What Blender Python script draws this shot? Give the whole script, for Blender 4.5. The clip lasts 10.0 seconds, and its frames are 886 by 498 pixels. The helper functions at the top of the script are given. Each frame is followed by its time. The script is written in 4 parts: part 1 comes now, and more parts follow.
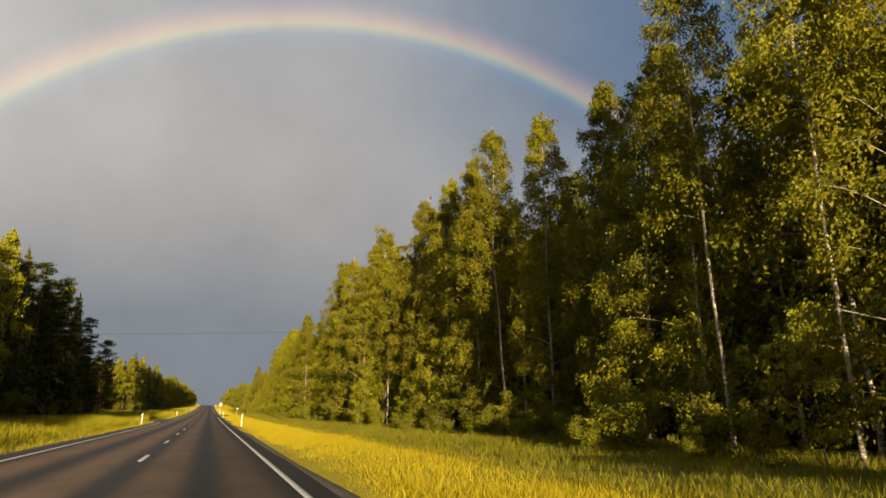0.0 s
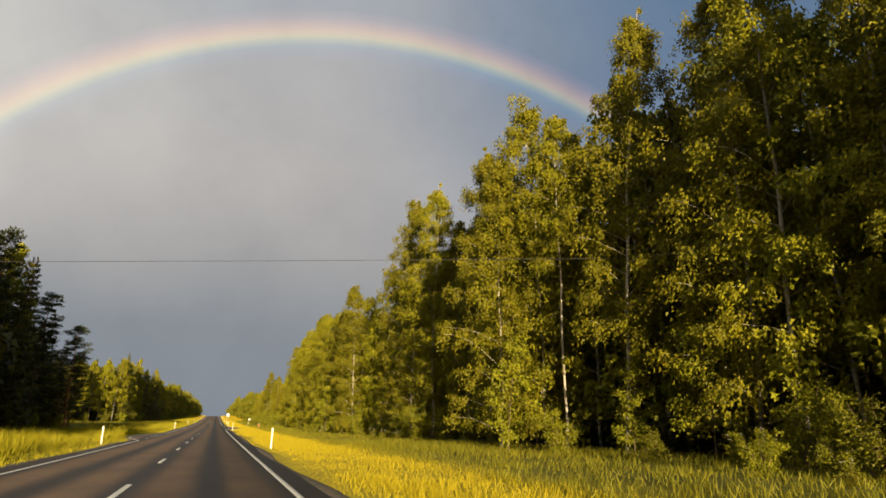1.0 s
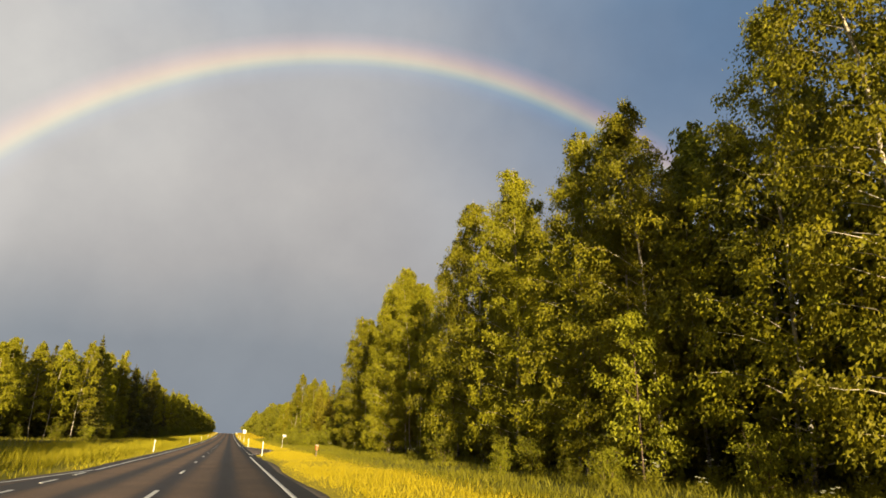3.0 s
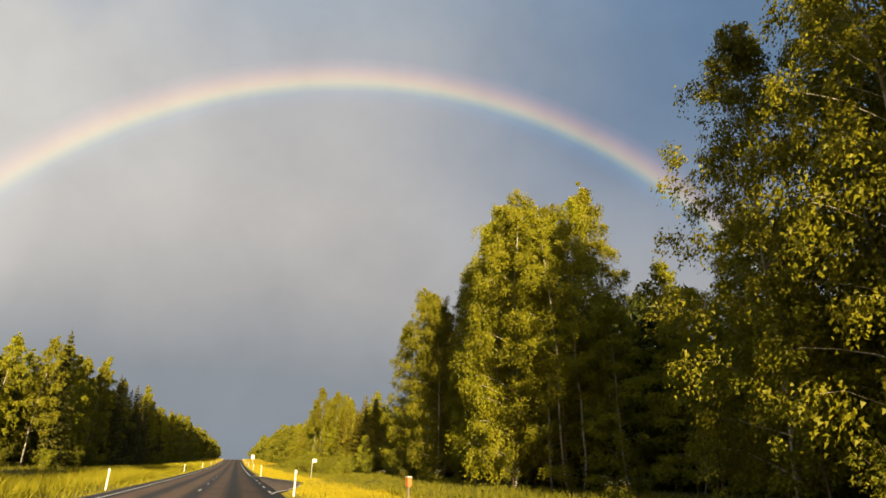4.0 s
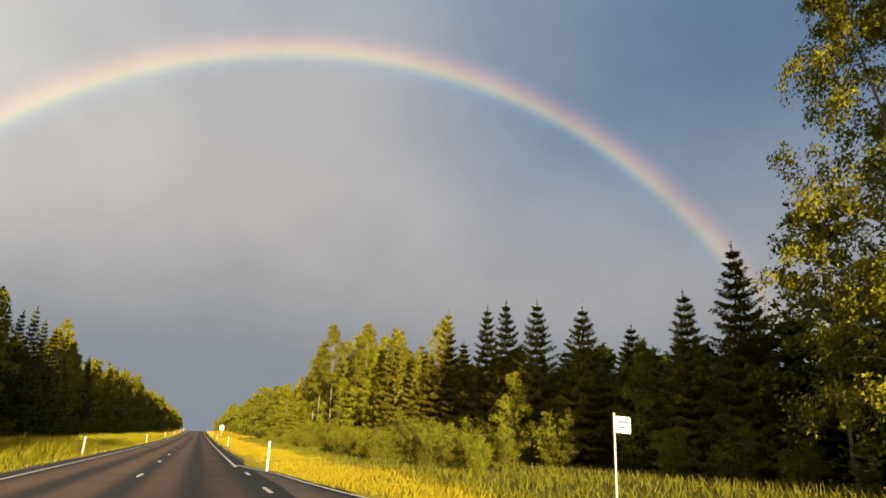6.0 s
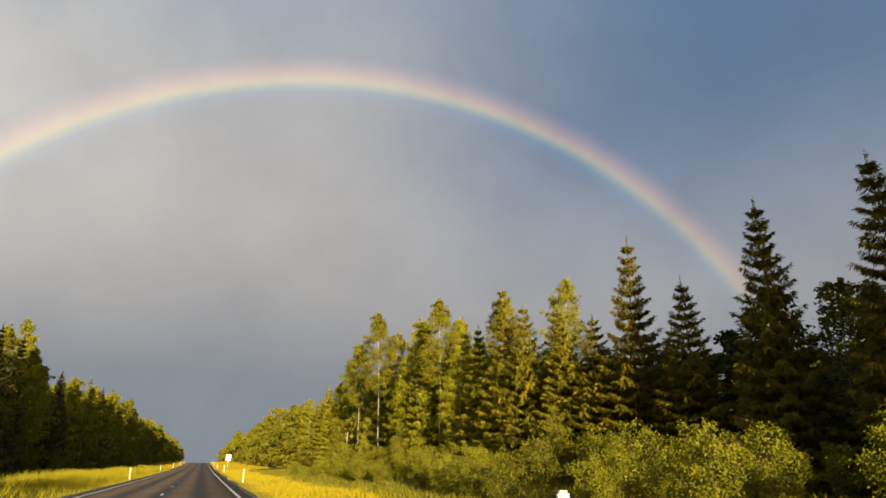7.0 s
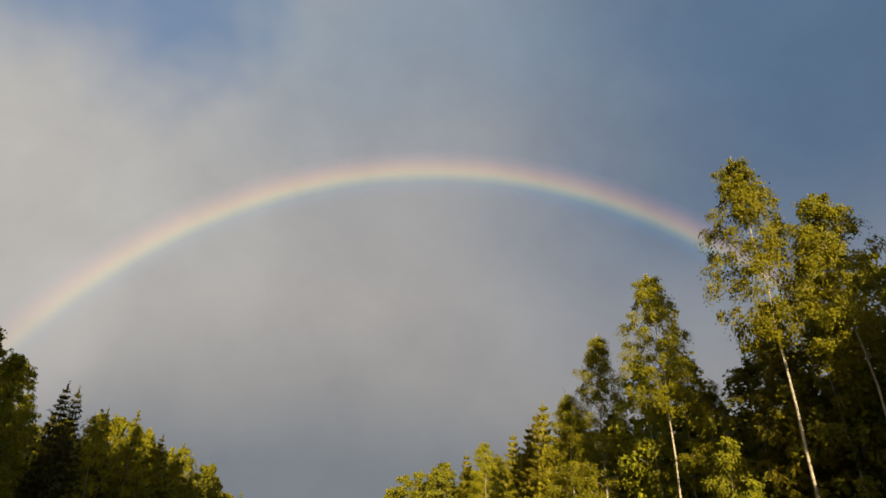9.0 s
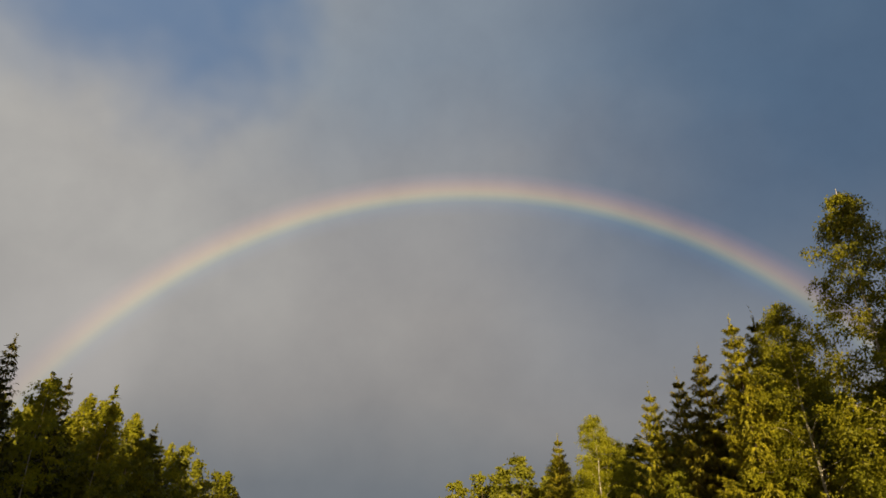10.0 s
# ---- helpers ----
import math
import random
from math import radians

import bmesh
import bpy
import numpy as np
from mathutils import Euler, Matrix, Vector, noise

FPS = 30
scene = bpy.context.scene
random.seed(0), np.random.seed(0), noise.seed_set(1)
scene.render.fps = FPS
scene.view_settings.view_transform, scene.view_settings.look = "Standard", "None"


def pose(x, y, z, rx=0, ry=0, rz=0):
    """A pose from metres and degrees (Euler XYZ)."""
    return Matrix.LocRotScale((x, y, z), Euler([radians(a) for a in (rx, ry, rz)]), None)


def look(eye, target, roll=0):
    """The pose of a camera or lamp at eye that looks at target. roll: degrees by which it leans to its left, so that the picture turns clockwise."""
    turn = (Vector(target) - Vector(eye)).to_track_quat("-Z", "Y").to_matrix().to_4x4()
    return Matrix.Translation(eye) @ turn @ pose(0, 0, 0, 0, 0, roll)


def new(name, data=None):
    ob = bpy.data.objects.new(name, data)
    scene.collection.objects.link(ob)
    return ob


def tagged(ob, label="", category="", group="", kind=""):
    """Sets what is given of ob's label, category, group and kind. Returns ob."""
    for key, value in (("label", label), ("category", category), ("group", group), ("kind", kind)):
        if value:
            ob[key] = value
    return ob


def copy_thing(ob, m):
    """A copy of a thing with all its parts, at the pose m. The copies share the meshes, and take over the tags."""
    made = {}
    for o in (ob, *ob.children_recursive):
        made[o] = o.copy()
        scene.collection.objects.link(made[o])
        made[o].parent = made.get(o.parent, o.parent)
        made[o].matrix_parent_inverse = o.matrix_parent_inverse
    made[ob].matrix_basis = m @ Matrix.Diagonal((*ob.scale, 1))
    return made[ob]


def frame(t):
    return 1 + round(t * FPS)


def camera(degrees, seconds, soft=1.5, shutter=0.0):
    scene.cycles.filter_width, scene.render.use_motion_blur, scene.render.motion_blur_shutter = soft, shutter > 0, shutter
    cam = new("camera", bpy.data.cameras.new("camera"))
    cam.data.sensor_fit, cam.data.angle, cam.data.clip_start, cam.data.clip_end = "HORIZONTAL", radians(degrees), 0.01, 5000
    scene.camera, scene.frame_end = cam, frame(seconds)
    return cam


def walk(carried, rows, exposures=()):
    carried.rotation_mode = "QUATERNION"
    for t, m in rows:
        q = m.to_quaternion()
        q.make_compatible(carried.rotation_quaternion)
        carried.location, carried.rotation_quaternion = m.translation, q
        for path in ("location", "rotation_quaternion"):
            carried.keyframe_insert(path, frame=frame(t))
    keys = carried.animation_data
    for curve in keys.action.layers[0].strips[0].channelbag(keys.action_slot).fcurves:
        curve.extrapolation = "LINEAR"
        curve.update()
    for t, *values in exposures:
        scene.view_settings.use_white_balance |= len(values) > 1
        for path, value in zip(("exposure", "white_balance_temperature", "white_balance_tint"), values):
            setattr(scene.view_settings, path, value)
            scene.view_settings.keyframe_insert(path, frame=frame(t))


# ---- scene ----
# Camera: a car windscreen camera that drives along +Y on the right-hand lane.
cam = camera(71.0, 10.0, soft=1.6)
EYE = 1.45
ROWS = [
    (0, 0.00, -20.03, 15.03, -0.97),
    (0.5, 15.29, -19.71, 15.30, -0.50),
    (1, 30.16, -19.47, 16.00, -0.97),
    (1.5, 44.62, -19.42, 16.59, -1.61),
    (2, 58.66, -19.63, 16.45, -1.83),
    (2.5, 72.39, -19.05, 16.35, -0.93),
    (2.7, 77.82, -18.75, 16.75, -1.16),
    (3.8, 107.15, -17.38, 19.55, -0.85),
    (4, 112.38, -17.52, 19.69, -0.86),
    (4.5, 125.35, -18.04, 19.55, -0.77),
    (5, 138.18, -18.72, 18.97, -2.04),
    (5.5, 150.89, -20.10, 17.96, -1.51),
    (5.7, 155.94, -20.30, 17.64, -1.50),
    (6.8, 183.24, -21.47, 18.35, -1.01),
    (7, 188.10, -20.11, 19.69, 0.22),
    (7.5, 200.11, -18.92, 19.98, 1.13),
    (8, 211.92, -16.72, 22.15, 0.78),
    (8.5, 223.32, -14.02, 25.80, -0.30),
    (9, 234.30, -11.40, 27.35, -1.17),
    (9.5, 244.37, -9.60, 28.70, -1.70),
    (10, 253.60, -8.75, 29.20, -1.40),
]


def rise(y):
    """The straight road climbs more and more ahead, and levels out at a far crest."""
    y = np.asarray(y, float)
    return 3.0e-5 * np.clip(y - 40.0, 0, 440.0) ** 2 + 0.008 * np.clip(y - 480.0, 0, 60) - 0.006 * np.clip(y - 560.0, 0, None)


walk(cam, [(t, pose(0, y, EYE + float(rise(y)), 90 + pitch, roll, yaw)) for t, y, yaw, pitch, roll in ROWS],
     [(0.0, 1.18), (1.0, 1.28), (4.5, 1.40), (5.7, 1.38), (7.5, 1.22), (8.5, 1.02), (9.5, 0.95), (10.0, 0.74)])

# ---- sky, sun ----
SUN_AZ, SUN_EL = 5.5, 7.3          # the sun stands behind, a little to the left of the road
BOW_AZ, BOW_EL = 10.74, -7.25      # centre of the rainbow's circle


def direction(az, el):
    a, e = radians(az), radians(el)
    return Vector((math.sin(a) * math.cos(e), math.cos(a) * math.cos(e), math.sin(e)))


class Nodes:
    """Short-hand for building a node tree."""

    def __init__(self, tree):
        self.t = tree
        tree.nodes.clear()

    def add(self, kind, **props):
        n = self.t.nodes.new(kind)
        for k, v in props.items():
            setattr(n, k, v)
        return n

    def put(self, node, slot, value):
        if isinstance(value, bpy.types.NodeSocket):
            self.t.links.new(value, node.inputs[slot])
        elif value is not None:
            node.inputs[slot].default_value = value

    def math(self, op, a, b=None, c=None, clamp=False):
        n = self.add("ShaderNodeMath", operation=op, use_clamp=clamp)
        for i, v in enumerate((a, b, c)):
            self.put(n, i, v)
        return n.outputs[0]

    def vmath(self, op, a, b=None):
        n = self.add("ShaderNodeVectorMath", operation=op)
        self.put(n, 0, a)
        self.put(n, 1, b)
        return n.outputs["Value"] if op in ("DOT_PRODUCT", "LENGTH") else n.outputs[0]

    def mix(self, fac, a, b, blend="MIX"):
        n = self.add("ShaderNodeMix", data_type="RGBA", blend_type=blend)
        self.put(n, 0, fac)
        for slot, v in ((6, a), (7, b)):
            self.put(n, slot, (*v, 1) if isinstance(v, tuple) and len(v) == 3 else v)
        return n.outputs[2]

    def span(self, value, a, b, c=0.0, d=1.0, smooth=True):
        n = self.add("ShaderNodeMapRange", interpolation_type="SMOOTHSTEP" if smooth else "LINEAR")
        for i, v in enumerate((value, a, b, c, d)):
            self.put(n, i, v)
        return n.outputs[0]

    def noise(self, vec, scale, detail=3.0, rough=0.55):
        n = self.add("ShaderNodeTexNoise")
        self.put(n, "Vector", vec)
        self.put(n, "Scale", scale)
        self.put(n, "Detail", detail)
        self.put(n, "Roughness", rough)
        return n.outputs[0]

    def ramp(self, fac, stops):
        n = self.add("ShaderNodeValToRGB")
        e = n.color_ramp.elements
        while len(e) < len(stops):
            e.new(0.5)
        for el, (p, c) in zip(e, stops):
            el.position, el.color = p, (*c, 1)
        self.put(n, 0, fac)
        return n.outputs[0]


def make_world():
    w = bpy.data.worlds.new("sky")
    w.use_nodes = True
    scene.world = w
    n = Nodes(w.node_tree)
    d = n.add("ShaderNodeTexCoord").outputs["Generated"]
    sky = n.add("ShaderNodeTexSky", sky_type="NISHITA", sun_disc=False, sun_elevation=radians(SUN_EL), sun_rotation=radians(180 + SUN_AZ))
    sky.air_density, sky.dust_density = 1.2, 1.5
    clear = n.mix(1.0, sky.outputs[0], (0.05, 0.05, 0.05), "MULTIPLY")
    sep = n.add("ShaderNodeSeparateXYZ")
    n.put(sep, 0, d)
    side, ahead, up = sep.outputs
    # rain clouds: grey, paler toward the left, slate low down, bluer toward the right
    soft = n.noise(d, 2.2, 4.0)
    fine = n.noise(d, 6.0, 5.0, 0.6)
    grey = n.ramp(n.math("ADD", up, n.math("MULTIPLY", n.math("SUBTRACT", soft, 0.5), 0.20)), [
        (0.0, (0.078, 0.092, 0.110)), (0.12, (0.092, 0.103, 0.116)), (0.25, (0.156, 0.152, 0.150)), (0.38, (0.188, 0.181, 0.175)),
        (0.55, (0.172, 0.173, 0.177)), (0.72, (0.130, 0.155, 0.187))])
    wander = n.math("ADD", side, n.math("MULTIPLY", n.math("SUBTRACT", soft, 0.5), 0.30))
    bluer = n.math("MULTIPLY", n.span(wander, 0.08, 0.60), n.span(up, 0.12, 0.55))
    grey = n.mix(n.math("MULTIPLY", bluer, 0.92), grey, (0.040, 0.073, 0.124))
    paler = n.math("MULTIPLY", n.span(wander, 0.08, -0.40), n.span(up, 0.14, 0.50))
    grey = n.mix(n.math("MULTIPLY", paler, 0.85), grey, (0.262, 0.253, 0.238))
    grey = n.mix(1.0, grey, n.ramp(fine, [(0.30, (0.93, 0.93, 0.94)), (0.70, (1.07, 1.07, 1.06))]), "MULTIPLY")
    # torn blue above the cloud bank, a white cloud low at its left end
    tear = n.span(n.math("ADD", n.vmath("DOT_PRODUCT", d, tuple(direction(-29, 47))), n.math("MULTIPLY", n.math("SUBTRACT", soft, 0.5), 0.08)), 0.970, 1.0)
    puff = n.span(n.math("ADD", n.vmath("DOT_PRODUCT", d, tuple(direction(-26, 16))), n.math("MULTIPLY", n.math("SUBTRACT", soft, 0.5), 0.03)), 0.988, 1.0, 0.0, 0.42)
    grey = n.mix(puff, grey, (0.30, 0.285, 0.27))
    grey = n.mix(n.math("MULTIPLY", tear, 0.75), grey, (0.040, 0.095, 0.190))
    behind = n.span(ahead, 0.05, -0.5)
    body = n.mix(behind, grey, clear)
    # the bow: a ring of colours round the point opposite the sun, brighter sky inside it
    axis = direction(BOW_AZ, BOW_EL)
    off = n.math("MULTIPLY", n.math("ARCCOSINE", n.vmath("DOT_PRODUCT", n.vmath("NORMALIZE", d), tuple(axis))), 180 / math.pi)
    ring = n.ramp(n.span(off, 39.5, 43.7, 0, 1, False), [
        (0.0, (0, 0, 0)), (0.16, (0.000, 0.004, 0.013)), (0.30, (0.003, 0.017, 0.027)), (0.40, (0.046, 0.056, 0.027)), (0.49, (0.112, 0.084, 0.022)),
        (0.58, (0.126, 0.067, 0.016)), (0.70, (0.086, 0.036, 0.015)), (0.84, (0.032, 0.012, 0.011)), (1.0, (0, 0, 0))])
    strength = n.math("MULTIPLY", n.span(fine, 0.2, 0.6, 0.60, 0.88), n.span(up, 0.08, 0.50, 0.30, 1.0))
    ring = n.mix(1.0, ring, strength, "MULTIPLY")
    inside = n.span(off, 41.6, 37.0, 0.0, 0.10)
    body = n.mix(inside, body, (0.22, 0.215, 0.212))
    body = n.mix(1.0, body, ring, "ADD")
    bg = n.add("ShaderNodeBackground")
    n.put(bg, 0, body)
    n.put(bg, 1, 1.0)
    out = n.add("ShaderNodeOutputWorld")
    n.put(out, 0, bg.outputs[0])


make_world()
sun = new("sun", bpy.data.lights.new("sun", "SUN"))
sun.data.energy, sun.data.angle, sun.data.color = 5.0, radians(0.6), (1.0, 0.80, 0.48)
sun.matrix_world = look((0, -50, 60), Vector((0, -50, 60)) + direction(SUN_AZ, -SUN_EL))

# ---- materials ----


def material(name):
    m = bpy.data.materials.new(name)
    m.use_nodes = True
    n = Nodes(m.node_tree)
    b = n.add("ShaderNodeBsdfPrincipled")
    out = n.add("ShaderNodeOutputMaterial")
    n.put(out, 0, b.outputs[0])
    return m, n, b, out


def bump(n, b, height, strength, distance):
    u = n.add("ShaderNodeBump")
    n.put(u, "Strength", strength)
    n.put(u, "Distance", distance)
    n.put(u, "Height", height)
    n.put(b, "Normal", u.outputs[0])


def leaf_material(name, dark, light, through_colour, glow=0.35):
    """Leaves: each leaf its own tint, each tree its own cast, some light let through."""
    m, n, b, out = material(name)
    geo, info = n.add("ShaderNodeNewGeometry"), n.add("ShaderNodeObjectInfo")
    each = geo.outputs["Random Per Island"]
    sprays = n.span(n.noise(n.add("ShaderNodeTexCoord").outputs["Object"], 0.9, 3.0, 0.6), 0.32, 0.68)
    tint = n.math("ADD", n.math("MULTIPLY", each, 0.45), n.math("ADD", n.math("MULTIPLY", sprays, 0.30), n.math("MULTIPLY", info.outputs["Random"], 0.25)))
    c = n.mix(tint, dark, light)
    hsv = n.add("ShaderNodeHueSaturation")
    n.put(hsv, "Hue", n.math("ADD", 0.496, n.math("MULTIPLY", info.outputs["Random"], 0.018)))
    n.put(hsv, "Value", n.math("ADD", 0.85, n.math("MULTIPLY", info.outputs["Random"], 0.3)))
    n.put(hsv, "Color", c)
    c = hsv.outputs[0]
    n.put(b, "Base Color", c)
    n.put(b, "Roughness", 0.5)
    n.put(b, "Specular IOR Level", 0.12)
    tr = n.add("ShaderNodeBsdfTranslucent")
    n.put(tr, 0, n.mix(0.5, c, through_colour))
    s = n.add("ShaderNodeMixShader")
    n.put(s, 0, glow)
    n.put(s, 1, b.outputs[0])
    n.put(s, 2, tr.outputs[0])
    n.put(out, 0, s.outputs[0])
    return m


LEAF_BIRCH = leaf_material("birch_leaf", (0.088, 0.094, 0.006), (0.305, 0.262, 0.010), (0.26, 0.238, 0.009), 0.30)
LEAF_ALDER = leaf_material("alder_leaf", (0.060, 0.072, 0.006), (0.262, 0.232, 0.011), (0.20, 0.20, 0.009), 0.22)
NEEDLE_SPRUCE = leaf_material("spruce_needle", (0.075, 0.072, 0.008), (0.315, 0.250, 0.013), (0.20, 0.17, 0.010), 0.15)
# spruce needles darkened so that the shade across the road is in the colour
NEEDLE_SHADED = leaf_material("shade_coloured_needle", (0.022, 0.026, 0.006), (0.110, 0.092, 0.010), (0.07, 0.065, 0.008), 0.12)
LEAF_FAR = leaf_material("far_leaf", (0.085, 0.086, 0.007), (0.185, 0.163, 0.010), (0.18, 0.16, 0.009), 0.2)
# forest interior: its shade is put into this near-black leaf colour
LEAF_SHADED = leaf_material("shade_coloured_leaf", (0.022, 0.030, 0.006), (0.070, 0.072, 0.010), (0.06, 0.065, 0.008), 0.12)
NEEDLE_PINE = leaf_material("pine_needle", (0.024, 0.034, 0.010), (0.060, 0.066, 0.015), (0.05, 0.06, 0.010), 0.12)
GRASS = leaf_material("grass_blade", (0.33, 0.250, 0.012), (0.48, 0.355, 0.018), (0.42, 0.31, 0.013), 0.40)
GRASS_TALL = leaf_material("tall_grass_blade", (0.17, 0.148, 0.011), (0.385, 0.305, 0.016), (0.29, 0.235, 0.012), 0.38)
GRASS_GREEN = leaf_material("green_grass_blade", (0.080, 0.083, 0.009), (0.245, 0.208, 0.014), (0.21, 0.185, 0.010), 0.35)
FLOWER = leaf_material("white_flower", (0.30, 0.30, 0.20), (0.50, 0.49, 0.36), (0.4, 0.4, 0.3), 0.2)


def make_birch_bark():
    m, n, b, _ = material("birch_bark")
    p = n.add("ShaderNodeTexCoord").outputs["Object"]
    mp = n.add("ShaderNodeMapping")
    n.put(mp, "Vector", p)
    n.put(mp, "Scale", (3.0, 3.0, 9.0))
    bands = n.noise(mp.outputs[0], 1.6, 4.0, 0.65)
    patches = n.noise(p, 1.1, 3.0)
    sep = n.add("ShaderNodeSeparateXYZ")
    n.put(sep, 0, p)
    dirty = n.span(sep.outputs[2], 2.2, 0.0, 0.0, 0.16)
    c = n.ramp(n.math("ADD", bands, dirty), [(0.48, (0.42, 0.37, 0.29)), (0.58, (0.33, 0.28, 0.22)), (0.66, (0.06, 0.05, 0.045))])
    c = n.mix(n.span(patches, 0.45, 0.7, 0.0, 0.6), c, (0.30, 0.24, 0.17))
    n.put(b, "Base Color", c)
    n.put(b, "Roughness", 0.75)
    bump(n, b, bands, 0.5, 0.02)
    return m


def rough_material(name, colours, scale, roughness=0.9, relief=0.02, stretch=(1, 1, 1), spec=0.3):
    m, n, b, _ = material(name)
    p = n.add("ShaderNodeTexCoord").outputs["Object"]
    mp = n.add("ShaderNodeMapping")
    n.put(mp, "Vector", p)
    n.put(mp, "Scale", stretch)
    big = n.noise(mp.outputs[0], scale, 4.0, 0.6)
    small = n.noise(mp.outputs[0], scale * 9, 3.0, 0.6)
    f = n.math("ADD", n.math("MULTIPLY", big, 0.6), n.math("MULTIPLY", small, 0.4))
    stops = [(0.32 + 0.36 * i / max(1, len(colours) - 1), c) for i, c in enumerate(colours)]
    n.put(b, "Base Color", n.ramp(f, stops))
    n.put(b, "Roughness", roughness)
    n.put(b, "Specular IOR Level", spec)
    bump(n, b, f, 0.6, relief)
    return m


BARK_BIRCH = make_birch_bark()
BARK_DARK = rough_material("dark_bark", [(0.05, 0.035, 0.025), (0.16, 0.11, 0.075)], 3.0, 0.95, 0.03, (2, 2, 0.4))
BARK_PINE = rough_material("pine_bark", [(0.10, 0.05, 0.03), (0.30, 0.15, 0.07)], 3.0, 0.95, 0.03, (2, 2, 0.5))
GRAVEL = rough_material("gravel", [(0.05, 0.04, 0.03), (0.13, 0.10, 0.07), (0.22, 0.18, 0.12)], 5.0, 0.95, 0.02)
WHITE_PLASTIC = rough_material("white_post", [(0.58, 0.56, 0.48), (0.70, 0.68, 0.60)], 4.0, 0.5, 0.001)
BLACK_PLASTIC = rough_material("black_band", [(0.015, 0.015, 0.015), (0.03, 0.03, 0.03)], 4.0, 0.5, 0.001)
REFLECTOR = rough_material("reflector", [(0.5, 0.5, 0.48), (0.65, 0.65, 0.62)], 20.0, 0.2, 0.002, (1, 1, 1), 0.6)
STEEL = rough_material("galvanised_steel", [(0.45, 0.44, 0.42), (0.62, 0.61, 0.58)], 6.0, 0.45, 0.001)
SIGN_WHITE = rough_material("sign_face", [(0.70, 0.70, 0.68), (0.80, 0.80, 0.77)], 6.0, 0.45, 0.001)
SIGN_BAR = rough_material("sign_bar", [(0.10, 0.12, 0.30), (0.14, 0.17, 0.36)], 6.0, 0.5, 0.001)
BOX_ORANGE = rough_material("orange_box", [(0.38, 0.13, 0.035), (0.50, 0.19, 0.05)], 5.0, 0.6, 0.001)
WIRE_BLACK = rough_material("wire", [(0.02, 0.02, 0.02), (0.04, 0.04, 0.04)], 5.0, 0.5, 0.001)
WOOD_POLE = rough_material("pole_wood", [(0.12, 0.09, 0.06), (0.24, 0.19, 0.14)], 2.0, 0.9, 0.01, (3, 3, 0.3))


def make_verge():
    """Mown yellow grass turf by the road, greener and rougher toward the trees, and darkened there for their shade."""
    m, n, b, _ = material("verge_turf")
    p = n.add("ShaderNodeTexCoord").outputs["Object"]
    sep = n.add("ShaderNodeSeparateXYZ")
    n.put(sep, 0, p)
    big, mid, small = n.noise(p, 0.35, 4.0, 0.6), n.noise(p, 2.2, 4.0, 0.6), n.noise(p, 14.0, 3.0, 0.6)
    f = n.math("ADD", n.math("MULTIPLY", big, 0.4), n.math("ADD", n.math("MULTIPLY", mid, 0.35), n.math("MULTIPLY", small, 0.25)))
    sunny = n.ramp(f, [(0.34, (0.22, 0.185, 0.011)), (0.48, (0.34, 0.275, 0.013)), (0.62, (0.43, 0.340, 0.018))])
    # rank green growth, with some of the trees' shade in its darker tone
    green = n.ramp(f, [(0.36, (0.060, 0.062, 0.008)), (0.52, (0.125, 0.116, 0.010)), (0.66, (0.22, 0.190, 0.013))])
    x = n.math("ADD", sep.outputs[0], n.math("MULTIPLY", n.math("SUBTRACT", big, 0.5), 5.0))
    rank_shaded = n.math("MAXIMUM", n.span(x, 6.8, 9.8), n.span(x, -12.3, -14.2))
    n.put(b, "Base Color", n.mix(rank_shaded, sunny, green))
    n.put(b, "Roughness", 0.95)
    n.put(b, "Specular IOR Level", 0.2)
    bump(n, b, f, 0.5, 0.05)
    return m


SOIL = make_verge()


def make_asphalt(name="asphalt", wheel_tracks=True):
    """Worn asphalt: grey-brown wheel tracks, a dark stripe in the middle of each lane, grain and patches."""
    m, n, b, _ = material(name)
    p = n.add("ShaderNodeTexCoord").outputs["Object"]
    sep = n.add("ShaderNodeSeparateXYZ")
    n.put(sep, 0, p)
    long = n.add("ShaderNodeMapping")
    n.put(long, "Vector", p)
    n.put(long, "Scale", (1.0, 0.03, 1.0))
    streak = n.noise(long.outputs[0], 2.5, 4.0, 0.6)
    grain = n.noise(p, 60.0, 2.0, 0.7)
    patch = n.noise(p, 0.35, 3.0)
    x = n.math("ADD", sep.outputs[0], n.math("MULTIPLY", n.math("SUBTRACT", streak, 0.5), 0.35))
    # distance from the middle of the nearer lane; the lanes' middles lie at 0.03 and -3.57
    lane = n.math("ABSOLUTE", n.math("SUBTRACT", n.math("ABSOLUTE", n.math("ADD", x, 1.77)), 1.8))
    worn = n.math("SUBTRACT", 1.0, n.span(n.math("ABSOLUTE", n.math("SUBTRACT", lane, 0.90)), 0.22, 0.80))
    if not wheel_tracks:
        worn = n.span(streak, 0.25, 0.6, 0.55, 0.95)
    c = n.mix(worn, (0.031, 0.024, 0.021), (0.165, 0.106, 0.068) if wheel_tracks else (0.19, 0.138, 0.098))
    c = n.mix(n.span(patch, 0.35, 0.7, 0.0, 0.35), c, (0.045, 0.040, 0.037))
    c = n.mix(1.0, c, n.ramp(grain, [(0.30, (0.62, 0.62, 0.62)), (0.70, (1.35, 1.33, 1.30))]), "MULTIPLY")
    n.put(b, "Base Color", c)
    n.put(b, "Roughness", n.span(worn, 0, 1, 0.70, 0.85))
    n.put(b, "Specular IOR Level", 0.28)
    bump(n, b, grain, 0.5, 0.006)
    return m


